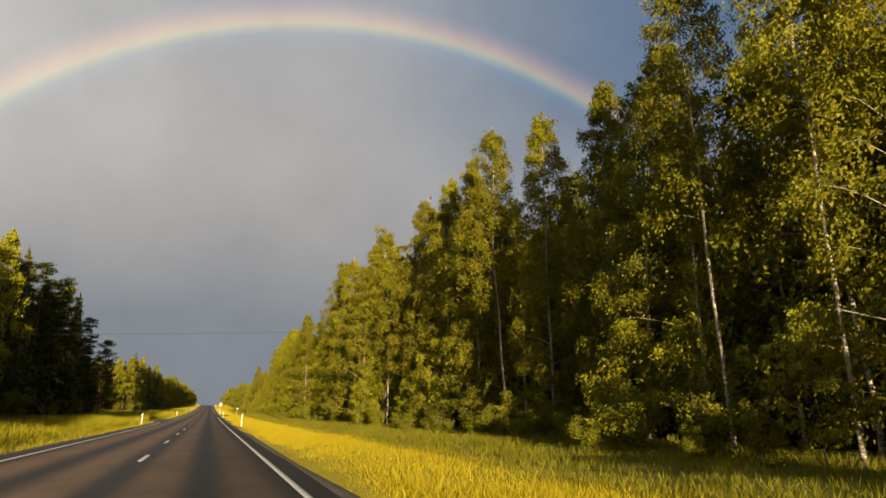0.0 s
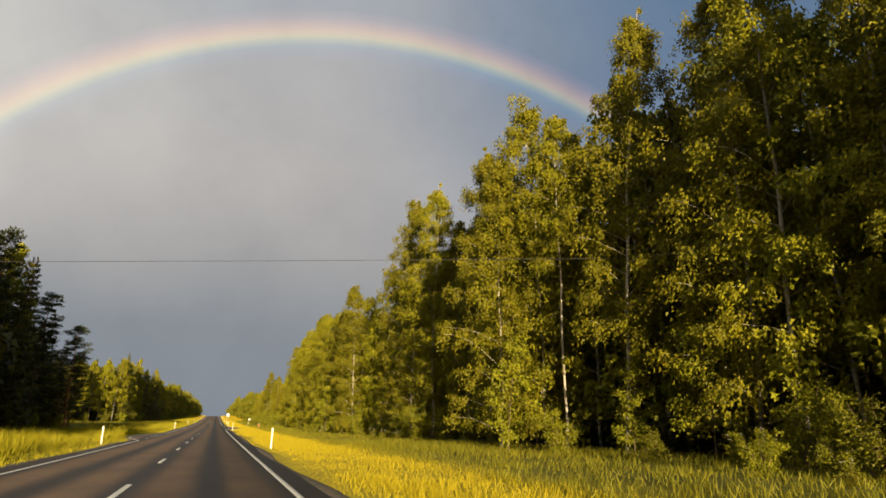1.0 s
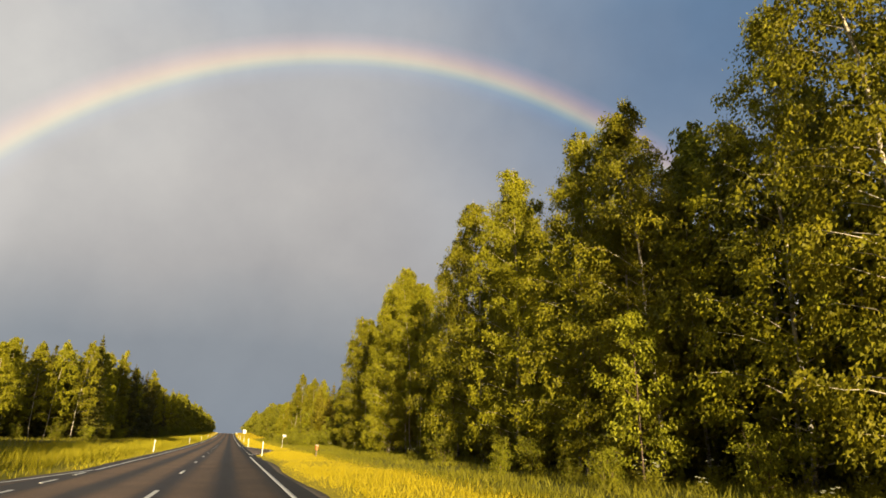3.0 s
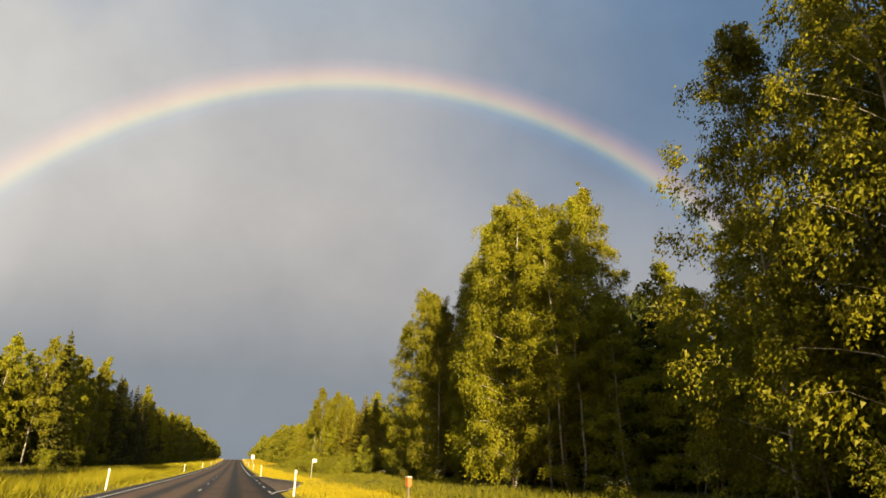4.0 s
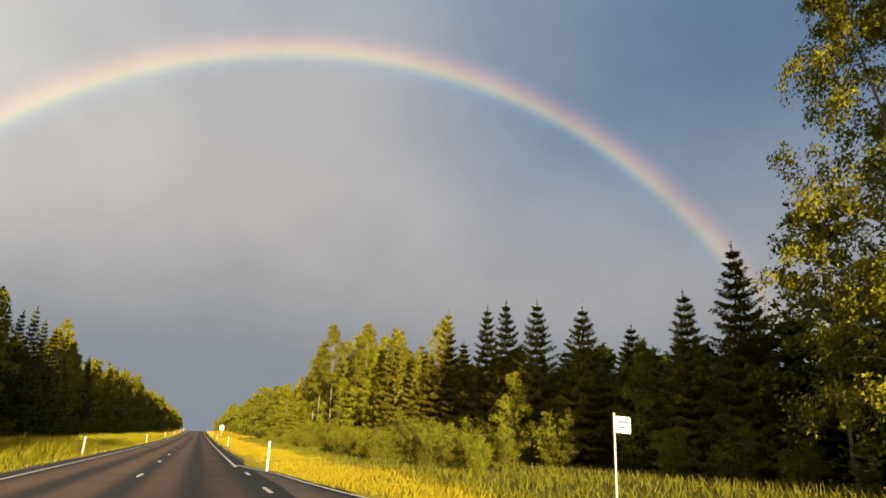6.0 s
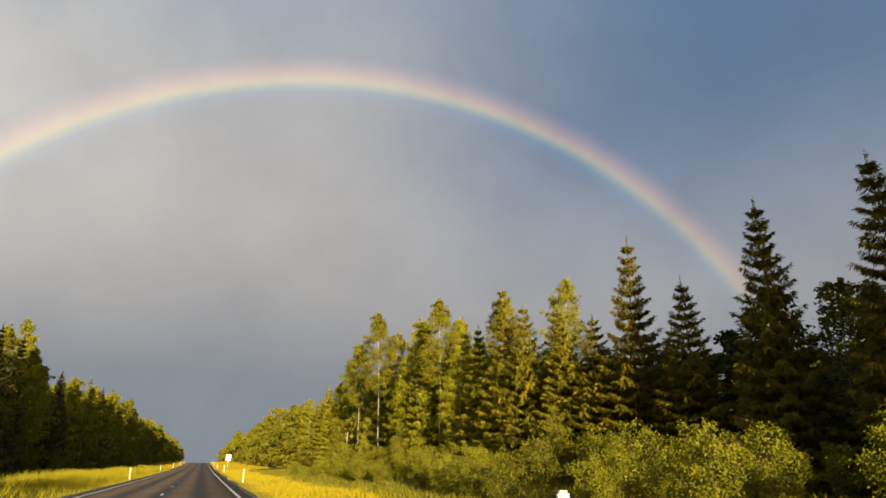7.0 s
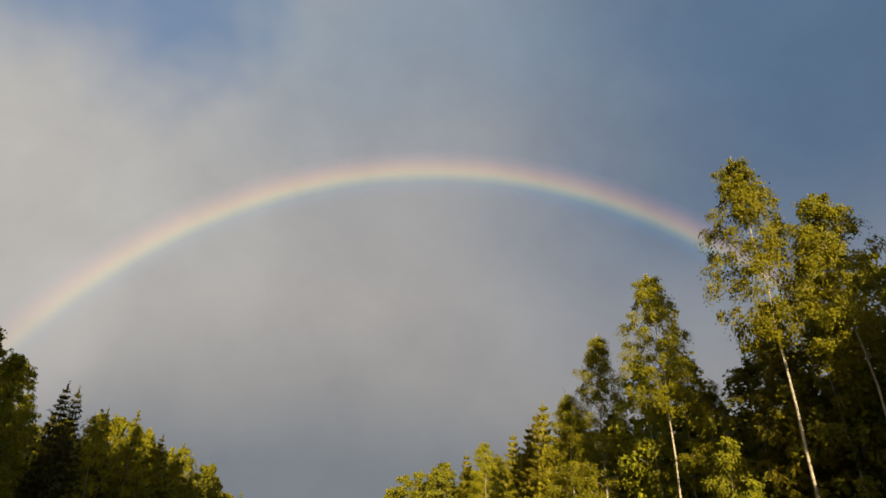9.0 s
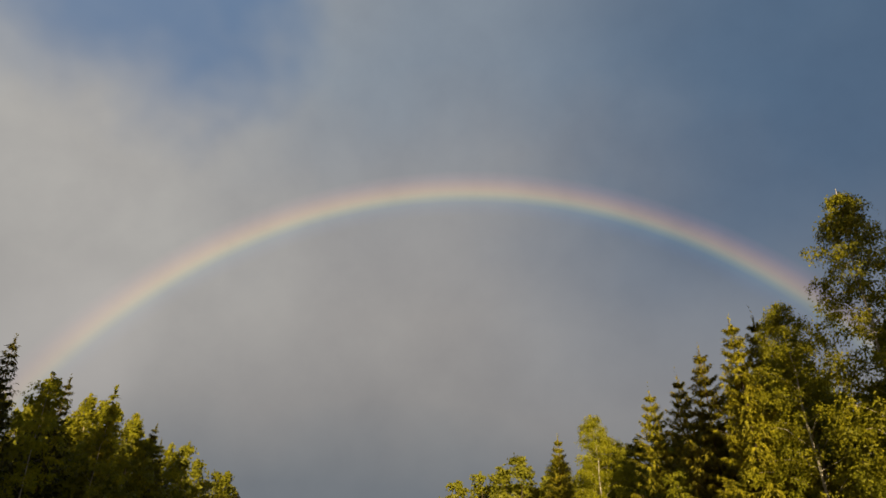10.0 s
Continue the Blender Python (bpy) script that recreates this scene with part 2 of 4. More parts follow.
def make_paint():
    m, n, b, _ = material("road_paint")
    p = n.add("ShaderNodeTexCoord").outputs["Object"]
    wear = n.noise(p, 9.0, 4.0, 0.7)
    c = n.ramp(wear, [(0.30, (0.20, 0.19, 0.17)), (0.42, (0.62, 0.60, 0.54)), (0.70, (0.78, 0.76, 0.70))])
    n.put(b, "Base Color", c)
    n.put(b, "Roughness", 0.7)
    bump(n, b, wear, 0.3, 0.004)
    return m


ASPHALT, SIDE_ASPHALT, PAINT = make_asphalt(), make_asphalt("side_asphalt", False), make_paint()


def forest_floor():
    return rough_material("forest_floor", [(0.025, 0.022, 0.010), (0.06, 0.055, 0.018), (0.10, 0.085, 0.03)], 0.9, 1.0, 0.08)


FLOOR = forest_floor()

# ---- mesh helpers ----


def mesh_from(name, verts, faces, mat, smooth=False):
    """A mesh from numpy arrays: faces of one size."""
    verts, faces = np.asarray(verts, np.float32), np.asarray(faces, np.int32)
    me = bpy.data.meshes.new(name)
    k = faces.shape[1]
    me.vertices.add(len(verts))
    me.vertices.foreach_set("co", verts.ravel())
    me.loops.add(faces.size)
    me.loops.foreach_set("vertex_index", faces.ravel())
    me.polygons.add(len(faces))
    me.polygons.foreach_set("loop_start", np.arange(0, faces.size, k, dtype=np.int32))
    me.polygons.foreach_set("loop_total", np.full(len(faces), k, np.int32))
    if smooth:
        me.polygons.foreach_set("use_smooth", np.ones(len(faces), bool))
    me.update(calc_edges=True)
    me.materials.append(mat)
    return me


def part(name, data, parent, label=""):
    ob = new(name, data)
    ob.parent = parent
    if label:
        tagged(ob, label)
    return ob


def bm_part(name, bm, mat, parent, label="", smooth=False):
    me = bpy.data.meshes.new(name)
    bm.to_mesh(me)
    bm.free()
    me.materials.append(mat)
    if smooth:
        for p in me.polygons:
            p.use_smooth = True
    return part(name, me, parent, label) if parent else new(name, me)


def tube_arrays(path, radii, sides=6):
    """A tapered tube along a path, capped at its thin end by a point."""
    path, radii = np.asarray(path, float), np.asarray(radii, float)
    t = np.gradient(path, axis=0)
    t /= np.linalg.norm(t, axis=1)[:, None] + 1e-9
    ref = np.where(np.abs(t[:, 2:3]) > 0.9, [[1.0, 0, 0]], [[0, 0, 1.0]])
    u = np.cross(t, ref)
    u /= np.linalg.norm(u, axis=1)[:, None] + 1e-9
    w = np.cross(t, u)
    a = np.linspace(0, 2 * np.pi, sides, endpoint=False)
    v = (path[:, None] + radii[:, None, None] * (np.cos(a)[None, :, None] * u[:, None] + np.sin(a)[None, :, None] * w[:, None])).reshape(-1, 3)
    k = np.arange(len(path) - 1)[:, None] * sides
    i, j = np.arange(sides)[None], (np.arange(sides)[None] + 1) % sides
    f = np.stack([k + i, k + j, k + sides + j, k + sides + i], -1).reshape(-1, 4)
    return v, f


def join_arrays(parts):
    vs, fs, at = [], [], 0
    for v, f in parts:
        vs.append(v)
        fs.append(f + at)
        at += len(v)
    return np.concatenate(vs), np.concatenate(fs)


def unit(v):
    return v / (np.linalg.norm(v, axis=-1, keepdims=True) + 1e-9)


def leaf_blades(rng, centres, axes, length, width, jitter=0.35):
    """One small pointed face for each leaf, its long way along axes."""
    k = len(centres)
    ax = unit(axes + rng.normal(0, jitter, (k, 3)))
    return leaf_faces(rng, centres, ax, rng.normal(0, 1, (k, 3)), length, width)


def leaf_faces(rng, centres, axes, normals, length, width):
    """Pointed faces that lie along axes and look along normals, each a little different in size and outline."""
    k = len(centres)
    ax = unit(axes)
    side = unit(np.cross(ax, normals))
    L = (length * rng.uniform(0.65, 1.3, k))[:, None]
    W = (width * rng.uniform(0.65, 1.3, k))[:, None]
    skew = rng.uniform(0.1, 0.5, (k, 1))
    v = np.stack([centres - side * W * 0.4, centres + ax * L, centres + ax * L * skew + side * W * 0.6], 1).reshape(-1, 3)
    return v, np.arange(k * 3).reshape(k, 3)


def leaf_clumps(rng, centres, outward, sizes, leaves, leaf, weep):
    """Leaves heaped over the twigs of each clump: a shallow dome above, and strands of leaves that hang from its rim."""
    n = len(centres)
    run = 8 if weep > 0.6 and leaf < 0.3 else 2
    strands = max(2, leaves // (n * run))
    m = n * strands
    at, out, size = np.repeat(centres, strands, 0), np.repeat(outward, strands, 0), np.repeat(sizes, strands)[:, None]
    d = unit(rng.normal(0, 1, (m, 3)) * [1, 1, 0.8] + out * 0.35)
    top = at + d * size * rng.uniform(0.30, 1.0, (m, 1)) ** 0.6 * [1.0, 1.0, 0.62]
    drop = size * weep * np.where(rng.uniform(0, 1, (m, 1)) < 0.6, rng.uniform(0.8, 2.9, (m, 1)), rng.uniform(0.1, 0.7, (m, 1)))
    # each strand runs outward a little, then straight down; its leaves stand round it
    s = (np.tile(np.arange(run), m)[:, None] + rng.uniform(0, 1, (m * run, 1))) / run
    D, O, R = np.repeat(d, run, 0), np.repeat(out, run, 0), np.repeat(drop, run, 0)
    pos = np.repeat(top, run, 0) + (D * [1, 1, 0] + O) * (0.22 * R * s * (1 - 0.5 * s)) - np.array([0, 0, 1.0]) * (R * s ** 1.25)
    k = m * run
    pos += rng.normal(0, 1, (k, 3)) * np.minimum(0.085, 0.30 * np.repeat(size, run, 0))
    face = unit(D * 0.8 + O * 0.5 + rng.normal(0, 0.5, (k, 3)))
    axes = O * 0.4 + np.array([0, 0, -0.35 - 0.7 * weep]) + rng.normal(0, 0.4, (k, 3))
    return leaf_faces(rng, pos, axes, face, leaf, leaf * (0.70 if leaf < 0.2 else 0.85))


# ---- trees: each kind is grown once in a few shapes, then stood along the road ----


def grow_birch(seed, height, leaves, crown_from=0.28, spread=2.3, leaf=0.17, lean=0.03, sides=7, limbs=30, weep=1.0, stout=0.0046):
    """A tapered trunk with rising limbs that droop at their ends; side twigs carry heavy clumps of leaves with gaps between them."""
    rng = np.random.default_rng(seed)
    z = np.linspace(0, height, 12)
    wob = np.cumsum(rng.normal(0, 0.035, (12, 2)), 0) * height / 10
    away = rng.uniform(0, 6.283)
    trunk = np.c_[wob[:, 0] + math.cos(away) * lean * z * (z / height), wob[:, 1] + math.sin(away) * lean * z * (z / height), z]
    trunk[0, :2] = 0
    rad = stout * height * (1 - z / height) ** 0.85 + 0.010
    rad[0] *= 1.2
    wood = [tube_arrays(trunk, rad, sides)]
    tips, pull, big = [], [], []
    lop = rng.uniform(0, 6.283)
    for i in range(limbs):
        u = crown_from + (0.97 - crown_from) * ((i + rng.uniform(0, 1)) / limbs)
        h = u * height
        at = np.array([np.interp(h, z, trunk[:, 0]), np.interp(h, z, trunk[:, 1]), h])
        a = i * 2.4 + rng.normal(0, 0.4)
        rel = (u - crown_from) / (1 - crown_from)
        shape = (0.78 + 0.73 * rel) if rel < 0.3 else max(0.08, 0.94 * (1 - ((rel - 0.3) / 0.7) ** 1.35) + 0.06)
        reach = spread * shape * rng.uniform(0.72, 1.16) * (1 + 0.18 * math.cos(a - lop))
        lift = reach * rng.uniform(0.55, 1.05) * (0.5 + 1.0 * rel)
        s = np.linspace(0, 1, 6)
        out = np.array([math.cos(a), math.sin(a), 0])
        limb = at + out * (reach * s)[:, None] + np.array([0, 0, 1]) * (lift * (s - 0.5 * weep * s ** 3))[:, None] + rng.normal(0, 0.05, (6, 3)) * s[:, None]
        r0 = max(0.010, 0.32 * np.interp(h, z, rad))
        wood.append(tube_arrays(limb, r0 * (1 - 0.85 * s), 3))
        across = np.array([-out[1], out[0], 0])
        for q, off in ((0.30, 0.0), (0.55, -0.26), (0.62, 0.26), (0.86, -0.20), (0.92, 0.18), (1.05, 0.0)):
            if rng.uniform() < 0.10:
                continue
            c = np.array([np.interp(q, s, limb[:, k]) for k in range(3)])
            tips.append(c + across * off * reach * rng.uniform(0.6, 1.4) + rng.normal(0, 0.10, 3) * spread / 2)
            pull.append(out)
            big.append((0.75 + 0.35 * shape) * rng.uniform(0.65, 1.25))
    for u in (0.90, 0.94, 0.975, 1.0):
        tips.append(np.array([np.interp(u * height, z, trunk[:, 0]), np.interp(u * height, z, trunk[:, 1]), u * height - 0.1]) + rng.normal(0, 0.10, 3))
        pull.append(unit(rng.normal(0, 1, 3)) * [1, 1, 0])
        big.append(0.72 - 4.0 * (u - 0.90))
    size = 0.70 * math.sqrt(2 * spread * height * (1 - crown_from) / len(tips))
    lv = leaf_clumps(rng, np.array(tips), np.array(pull), np.array(big) * size, leaves, leaf, weep)
    return join_arrays(wood), lv


def grow_bush(seed, height, leaves, spread=1.2, leaf=0.16, stems=9):
    """Many stems from one root that lean outward, each with leaf clumps up to its tip."""
    rng = np.random.default_rng(seed)
    wood, tips, pull, big = [], [], [], []
    for i in range(stems):
        a, tilt = i * 2.4 + rng.normal(0, 0.4), rng.uniform(0.03, 0.55) * spread / 1.2
        L = height * rng.uniform(0.55, 1.0)
        s = np.linspace(0, 1, 6)
        stem = np.c_[np.cos(a) * (0.12 + tilt * L * s ** 1.3), np.sin(a) * (0.12 + tilt * L * s ** 1.3), L * s * (1 - 0.15 * s * tilt)]
        wood.append(tube_arrays(stem, (0.012 + 0.006 * height) * (1 - 0.85 * s), 4))
        for q in (0.18, 0.36, 0.54, 0.70, 0.84, 0.96):
            tips.append(np.array([np.interp(q, s, stem[:, k]) for k in range(3)]) + rng.normal(0, 0.12, 3) * spread)
            pull.append([math.cos(a), math.sin(a), 0.35])
            big.append(rng.uniform(0.7, 1.2) * (1.15 - 0.55 * q))
    size = 0.34 * spread * math.sqrt(height / 2.6)
    v, f = leaf_clumps(rng, np.array(tips), np.array(pull), np.array(big) * size, leaves, leaf, 0.25)
    v[:, 2] = np.maximum(v[:, 2], 0.06)
    return join_arrays(wood), (v, f)


def grow_spruce(seed, height, needles, spread=1.9, low=0.06, leaf=0.30):
    """Whorls of down-swept boughs in layers, each bough a flat spray with a fringe of hanging twigs, dark gaps between the layers."""
    rng = np.random.default_rng(seed)
    z = np.linspace(0, height, 8)
    trunk = np.c_[rng.normal(0, 0.02, (8, 2)), z]
    trunk[0, :2] = 0
    wood = [tube_arrays(trunk, 0.008 * height * (1 - z / height) + 0.008, 6)]
    whorls = int(height * 1.7)
    cen, axes, face, size = [], [], [], []
    per = max(1, needles // (whorls * 8))
    for w in range(whorls):
        u = low + (0.97 - low) * (w + 0.5) / whorls
        reach0 = spread * (0.92 * (1 - u) ** 0.9 + 0.08 * (1 - u) ** 3) * (1.0 if u > 0.10 else 0.85) + 0.07
        for b in range(8):
            h = u * height + rng.normal(0, 0.05)
            a = b * 0.785 + w * 0.52 + rng.normal(0, 0.16)
            reach = reach0 * rng.choice([0.70, 0.90, 1.0, 1.12]) * rng.uniform(0.90, 1.10)
            s = np.linspace(0, 1, 5)
            out = np.array([math.cos(a), math.sin(a), 0])
            across = np.array([-out[1], out[0], 0])
            sag = reach * (-0.62 * (1 - u) * s - 0.05 * s + 0.36 * s ** 2.4 + 0.40 * u * s)
            bough = np.array([0, 0, h]) + out * (reach * s)[:, None]
            bough[:, 2] += sag
            if b % 3 == 0 and leaf < 0.7:
                wood.append(tube_arrays(bough[::2], (0.012 + 0.008 * (1 - u)) * (1 - 0.8 * s[::2]), 3))
            k = max(1, int(per * 1.65 * (1 - u) + 0.55 * per))
            q = rng.uniform(0.04, 1.0, k) ** 0.75
            base = np.stack([np.interp(q, s, bough[:, k_]) for k_ in range(3)], 1)
            sign = rng.choice([-1, 1], k)[:, None]
            wide = (0.04 + 0.40 * reach * (1.05 - q))[:, None] * rng.uniform(0, 1, (k, 1))
            cen.append(base + across * sign * wide + np.array([0, 0, -1]) * (wide * 0.28) + rng.normal(0, 0.02, (k, 3)))
            droop = (rng.uniform(0, 1, (k, 1)) < 0.5) * 1.0
            axes.append(out * (0.9 - 0.5 * droop) + across * sign * 0.5 + np.array([0, 0, -1.0]) * (0.35 + 0.75 * droop) + rng.normal(0, 0.2, (k, 3)))
            face.append(out * (0.25 + 0.6 * droop) + np.array([0, 0, 1.0]) * (0.9 - 0.6 * droop) + rng.normal(0, 0.35, (k, 3)))
            size.append(np.full(k, 0.55 + 0.45 * min(1.0, 1.6 * (1 - u))))
    cen.append(np.array([0, 0, height - 0.35]) + rng.normal(0, 1, (40, 3)) * [0.02, 0.02, 0.24])
    axes.append(np.tile([0, 0, 0.9], (40, 1)) + rng.normal(0, 0.35, (40, 3)))
    face.append(rng.normal(0, 1, (40, 3)))
    size.append(np.full(40, 0.5))
    cen, axes, face, size = (np.concatenate(v) for v in (cen, axes, face, size))
    lv = leaf_faces(rng, cen, axes, face, leaf * size, leaf * (0.33 if leaf < 0.3 else 0.44) * size)
    return join_arrays(wood), lv


def grow_pine(seed, height, needles, spread=2.4, crown_from=0.45, leaf=0.22):
    rng = np.random.default_rng(seed)
    z = np.linspace(0, height, 9)
    trunk = np.c_[np.cumsum(rng.normal(0, 0.05, (9, 2)), 0), z]
    trunk[0, :2] = 0
    wood = [tube_arrays(trunk, 0.0105 * height * (1 - 0.9 * z / height) + 0.01, 7)]
    clumps, n_limb = [], 38
    for i in range(n_limb):
        u = crown_from + (0.98 - crown_from) * (i + rng.uniform()) / n_limb
        h, a = u * height, i * 2.4 + rng.normal(0, 0.4)
        at = np.array([np.interp(h, z, trunk[:, 0]), np.interp(h, z, trunk[:, 1]), h])
        rel = (u - crown_from) / (1 - crown_from)
        reach = spread * (1.0 - 0.75 * rel ** 1.6) * rng.uniform(0.55, 1.2)
        s = np.linspace(0, 1, 5)
        limb = at + np.array([math.cos(a), math.sin(a), 0]) * (reach * s)[:, None] + np.array([0, 0, 1]) * (reach * (0.1 * s + 0.35 * s ** 2))[:, None]
        wood.append(tube_arrays(limb, 0.035 * (1 - 0.8 * s), 4))
        for q in (0.5, 0.75, 1.0):
            clumps.append(np.array([np.interp(q, s, limb[:, k]) for k in range(3)]) + rng.normal(0, 0.15, 3))
    clumps = np.array(clumps)
    pick = rng.integers(0, len(clumps), needles)
    d = rng.normal(0, 1, (needles, 3))
    d /= np.linalg.norm(d, axis=1)[:, None]
    d[:, 2] = np.abs(d[:, 2]) * 0.7
    cen = clumps[pick] + d * (rng.uniform(0.05, 0.62, needles) ** 0.8)[:, None] * [1, 1, 0.7]
    lv = leaf_blades(rng, cen, d, leaf, leaf * 0.4, 0.3)
    return join_arrays(wood), lv


def grow_weed(seed, height=1.0):
    """Umbel weeds: thin stalks, ragged leaves low down, flat heads of tiny flowers."""
    rng = np.random.default_rng(seed)
    wood, cen, axes, heads = [], [], [], []
    for i in range(6):
        a, tilt, L = rng.uniform(0, 6.283), rng.uniform(0.05, 0.35), height * rng.uniform(0.65, 1.05)
        s = np.linspace(0, 1, 4)
        out = np.array([math.cos(a), math.sin(a), 0])
        stem = out * (0.04 + tilt * L * s ** 1.3)[:, None] + np.array([0, 0, 1]) * (L * s)[:, None]
        wood.append(tube_arrays(stem, 0.007 * (1 - 0.6 * s), 4))
        for q in rng.uniform(0.05, 0.75, 22):
            at = np.array([np.interp(q, s, stem[:, k]) for k in range(3)])
            d = np.array([*rng.normal(0, 1, 2), 0.5])
            cen += [at + d * r for r in (0.05, 0.11, 0.17)]
            axes += [d] * 3
        heads.append(stem[-1])
    lv = leaf_blades(rng, np.array(cen), np.array(axes), 0.10, 0.05, 0.4)
    return join_arrays(wood), lv, heads


def umbel():
    """A flat flower head: a ragged shallow bowl of petals on one rim."""
    bm = bmesh.new()
    rim = [bm.verts.new((0.07 * (1 - 0.45 * (i % 2)) * math.cos(i * 0.524), 0.07 * (1 - 0.45 * (i % 2)) * math.sin(i * 0.524), 0.012 * (i % 3))) for i in range(12)]
    for z in (0.022, -0.02):
        mid = bm.verts.new((0, 0, z))
        for i in range(12):
            bm.faces.new((mid, rim[i], rim[(i + 1) % 12]))
    me = bpy.data.meshes.new("umbel")
    bm.to_mesh(me)
    bm.free()
    me.materials.append(FLOWER)
    return me


def plant_of(name, wood, leaves, bark, leaf_mat, label, category, group, trunk_name="trunk", crown_name="crown"):
    """A tree as a thing: an Empty at its foot with trunk and crown under it. It is parked and copied later."""
    root = tagged(new(name), label, category, group)
    part(trunk_name, mesh_from(name + "_wood", *wood, bark, True), root)
    part(crown_name, mesh_from(name + "_leaves", *leaves, leaf_mat), root)
    return root


BIRCH_LABEL = "tall white-barked birch with drooping yellow-green leaves at the forest edge"
FAR_BIRCH_LABEL = "slender birch among the trees deeper in the roadside forest"
FULL_LABEL = "bushy birch leafed almost to the ground at the forest edge"
SPRUCE_LABEL = "dark green spruce with layered sweeping boughs in the roadside forest"
PINE_LABEL = "dark pine with a reddish trunk and clumped needles beside the road"
BUSH_LABEL = "leafy green bush growing at the edge of the forest"
SAPLING_LABEL = "young thin-stemmed alder with broad green leaves at the forest edge"

KINDS = {
    "birch": [plant_of("birch_tree", *grow_birch(s, 17.0, 33000, cf, sp, 0.120, ln, 7, 60), BARK_BIRCH, LEAF_BIRCH, BIRCH_LABEL, "birch tree", "roadside birches")
              for s, cf, sp, ln in ((11, 0.10, 2.5, 0.03), (12, 0.20, 2.3, 0.05), (13, 0.06, 2.7, 0.02), (15, 0.12, 2.6, 0.03), (16, 0.15, 2.2, 0.02))],
    "bare": [plant_of("birch_tree", *grow_birch(s, 17.0, 21000, cf, sp, 0.118, ln, 8, 44, 1.15, 0.0032), BARK_BIRCH, LEAF_BIRCH, "slender birch with a long bare white trunk and drooping crown", "birch tree", "roadside birches")
             for s, cf, sp, ln in ((17, 0.40, 2.0, 0.035), (18, 0.34, 2.2, 0.045), (19, 0.50, 1.9, 0.025))],
    "full": [plant_of("birch_tree", *grow_birch(s, 15.0, 33000, 0.03, 2.8, 0.120, 0.02, 6, 60, 0.85), BARK_BIRCH, LEAF_BIRCH, FULL_LABEL, "birch tree", "roadside birches")
             for s in (21, 22, 23)],
    "across": [plant_of("birch_tree", *grow_birch(s, 16.0, 8500, cf, 2.4, 0.21, 0.03, 5, 36), BARK_BIRCH, LEAF_BIRCH, "sunlit birch in the forest edge across the road", "birch tree", "birches across the road")
               for s, cf in ((25, 0.05), (26, 0.28), (27, 0.20))],
    "back": [plant_of("birch_tree", *grow_birch(s, 17.0, 7500, 0.05, 2.9, 0.24, 0.03, 5, 30), BARK_BIRCH, LEAF_ALDER, FAR_BIRCH_LABEL, "birch tree", "forest trees")
             for s in (31, 32, 33)],
    "spruce": [plant_of("spruce_tree", *grow_spruce(s, 12.0, 21000, sp, 0.04, 0.27), BARK_DARK, NEEDLE_SPRUCE, SPRUCE_LABEL, "spruce tree", "roadside spruces")
               for s, sp in ((51, 2.9), (52, 2.5), (53, 3.2))],
    "midspruce": [plant_of("spruce_tree", *grow_spruce(s, 16.0, 4200, 2.8, 0.03, 0.48), BARK_DARK, NEEDLE_SHADED, "tall spruce in the dark forest edge across the road", "spruce tree", "forest trees")
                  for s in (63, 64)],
    "pine": [plant_of("pine_tree", *grow_pine(s, 17.0, 12000, 2.9, 0.10, 0.26), BARK_PINE, NEEDLE_PINE, PINE_LABEL, "pine tree", "roadside pines")
             for s in (71, 72)],
    "bush": [plant_of("bush", *grow_bush(s, 2.6, 4200, 1.25, 0.095), BARK_DARK, LEAF_ALDER, BUSH_LABEL, "bush", "edge bushes", "stem", "foliage")
             for s in (81, 82, 83)],
    "sapling": [plant_of("alder_tree", *grow_birch(s, 6.5, 4600, 0.08, 1.4, 0.135, 0.06, 5, 22, 0.5), BARK_DARK, LEAF_ALDER, SAPLING_LABEL, "alder tree", "young alders")
                for s in (91, 92, 93)],
}
UMBEL = umbel()
for s in (101, 102):
    stalk, weed_leaves, heads = grow_weed(s)
    weed = plant_of("weed", stalk, weed_leaves, GRASS_GREEN, GRASS_GREEN, "leafy wild weed with small flat white flower heads", "weed", "verge weeds", "stalk", "foliage")
    for spot in heads:
        part("flower", UMBEL, weed, "flat white flower head").location = spot
    KINDS.setdefault("weed", []).append(weed)
BASE_HEIGHT = {"weed": 1.0, "birch": 17.0, "bare": 17.0, "full": 15.0, "across": 16.0, "back": 17.0, "spruce": 12.0, "midspruce": 16.0, "pine": 17.0, "bush": 2.6, "sapling": 6.5}
# coarser trees that are only ever seen massed together
MASS = {
    "broad": [grow_birch(s, 16.0, 760, 0.02, 3.1, 0.95, 0.02, 4, 5) for s in (41, 42, 43)],
    "fine": [grow_birch(s, 16.0, 2600, 0.03, 2.9, 0.40, 0.02, 4, 16) for s in (44, 45, 46)],
    "fine_conifer": [grow_spruce(s, 16.0, 1100, 2.8, 0.03, 0.7) for s in (65, 66)],
    "outer": [grow_birch(s, 16.0, 210, 0.02, 3.2, 1.9, 0.02, 3, 3) for s in (47, 48)],
    "conifer": [grow_spruce(s, 16.0, 620, 2.9, 0.03, 1.15) for s in (61, 62)],
}

# ---- ground ----
RIGHT_EDGE, LEFT_EDGE = 2.45, -6.0     # edges of the asphalt
MIDDLE = -1.77                          # centre line
FAR_END = 1400.0


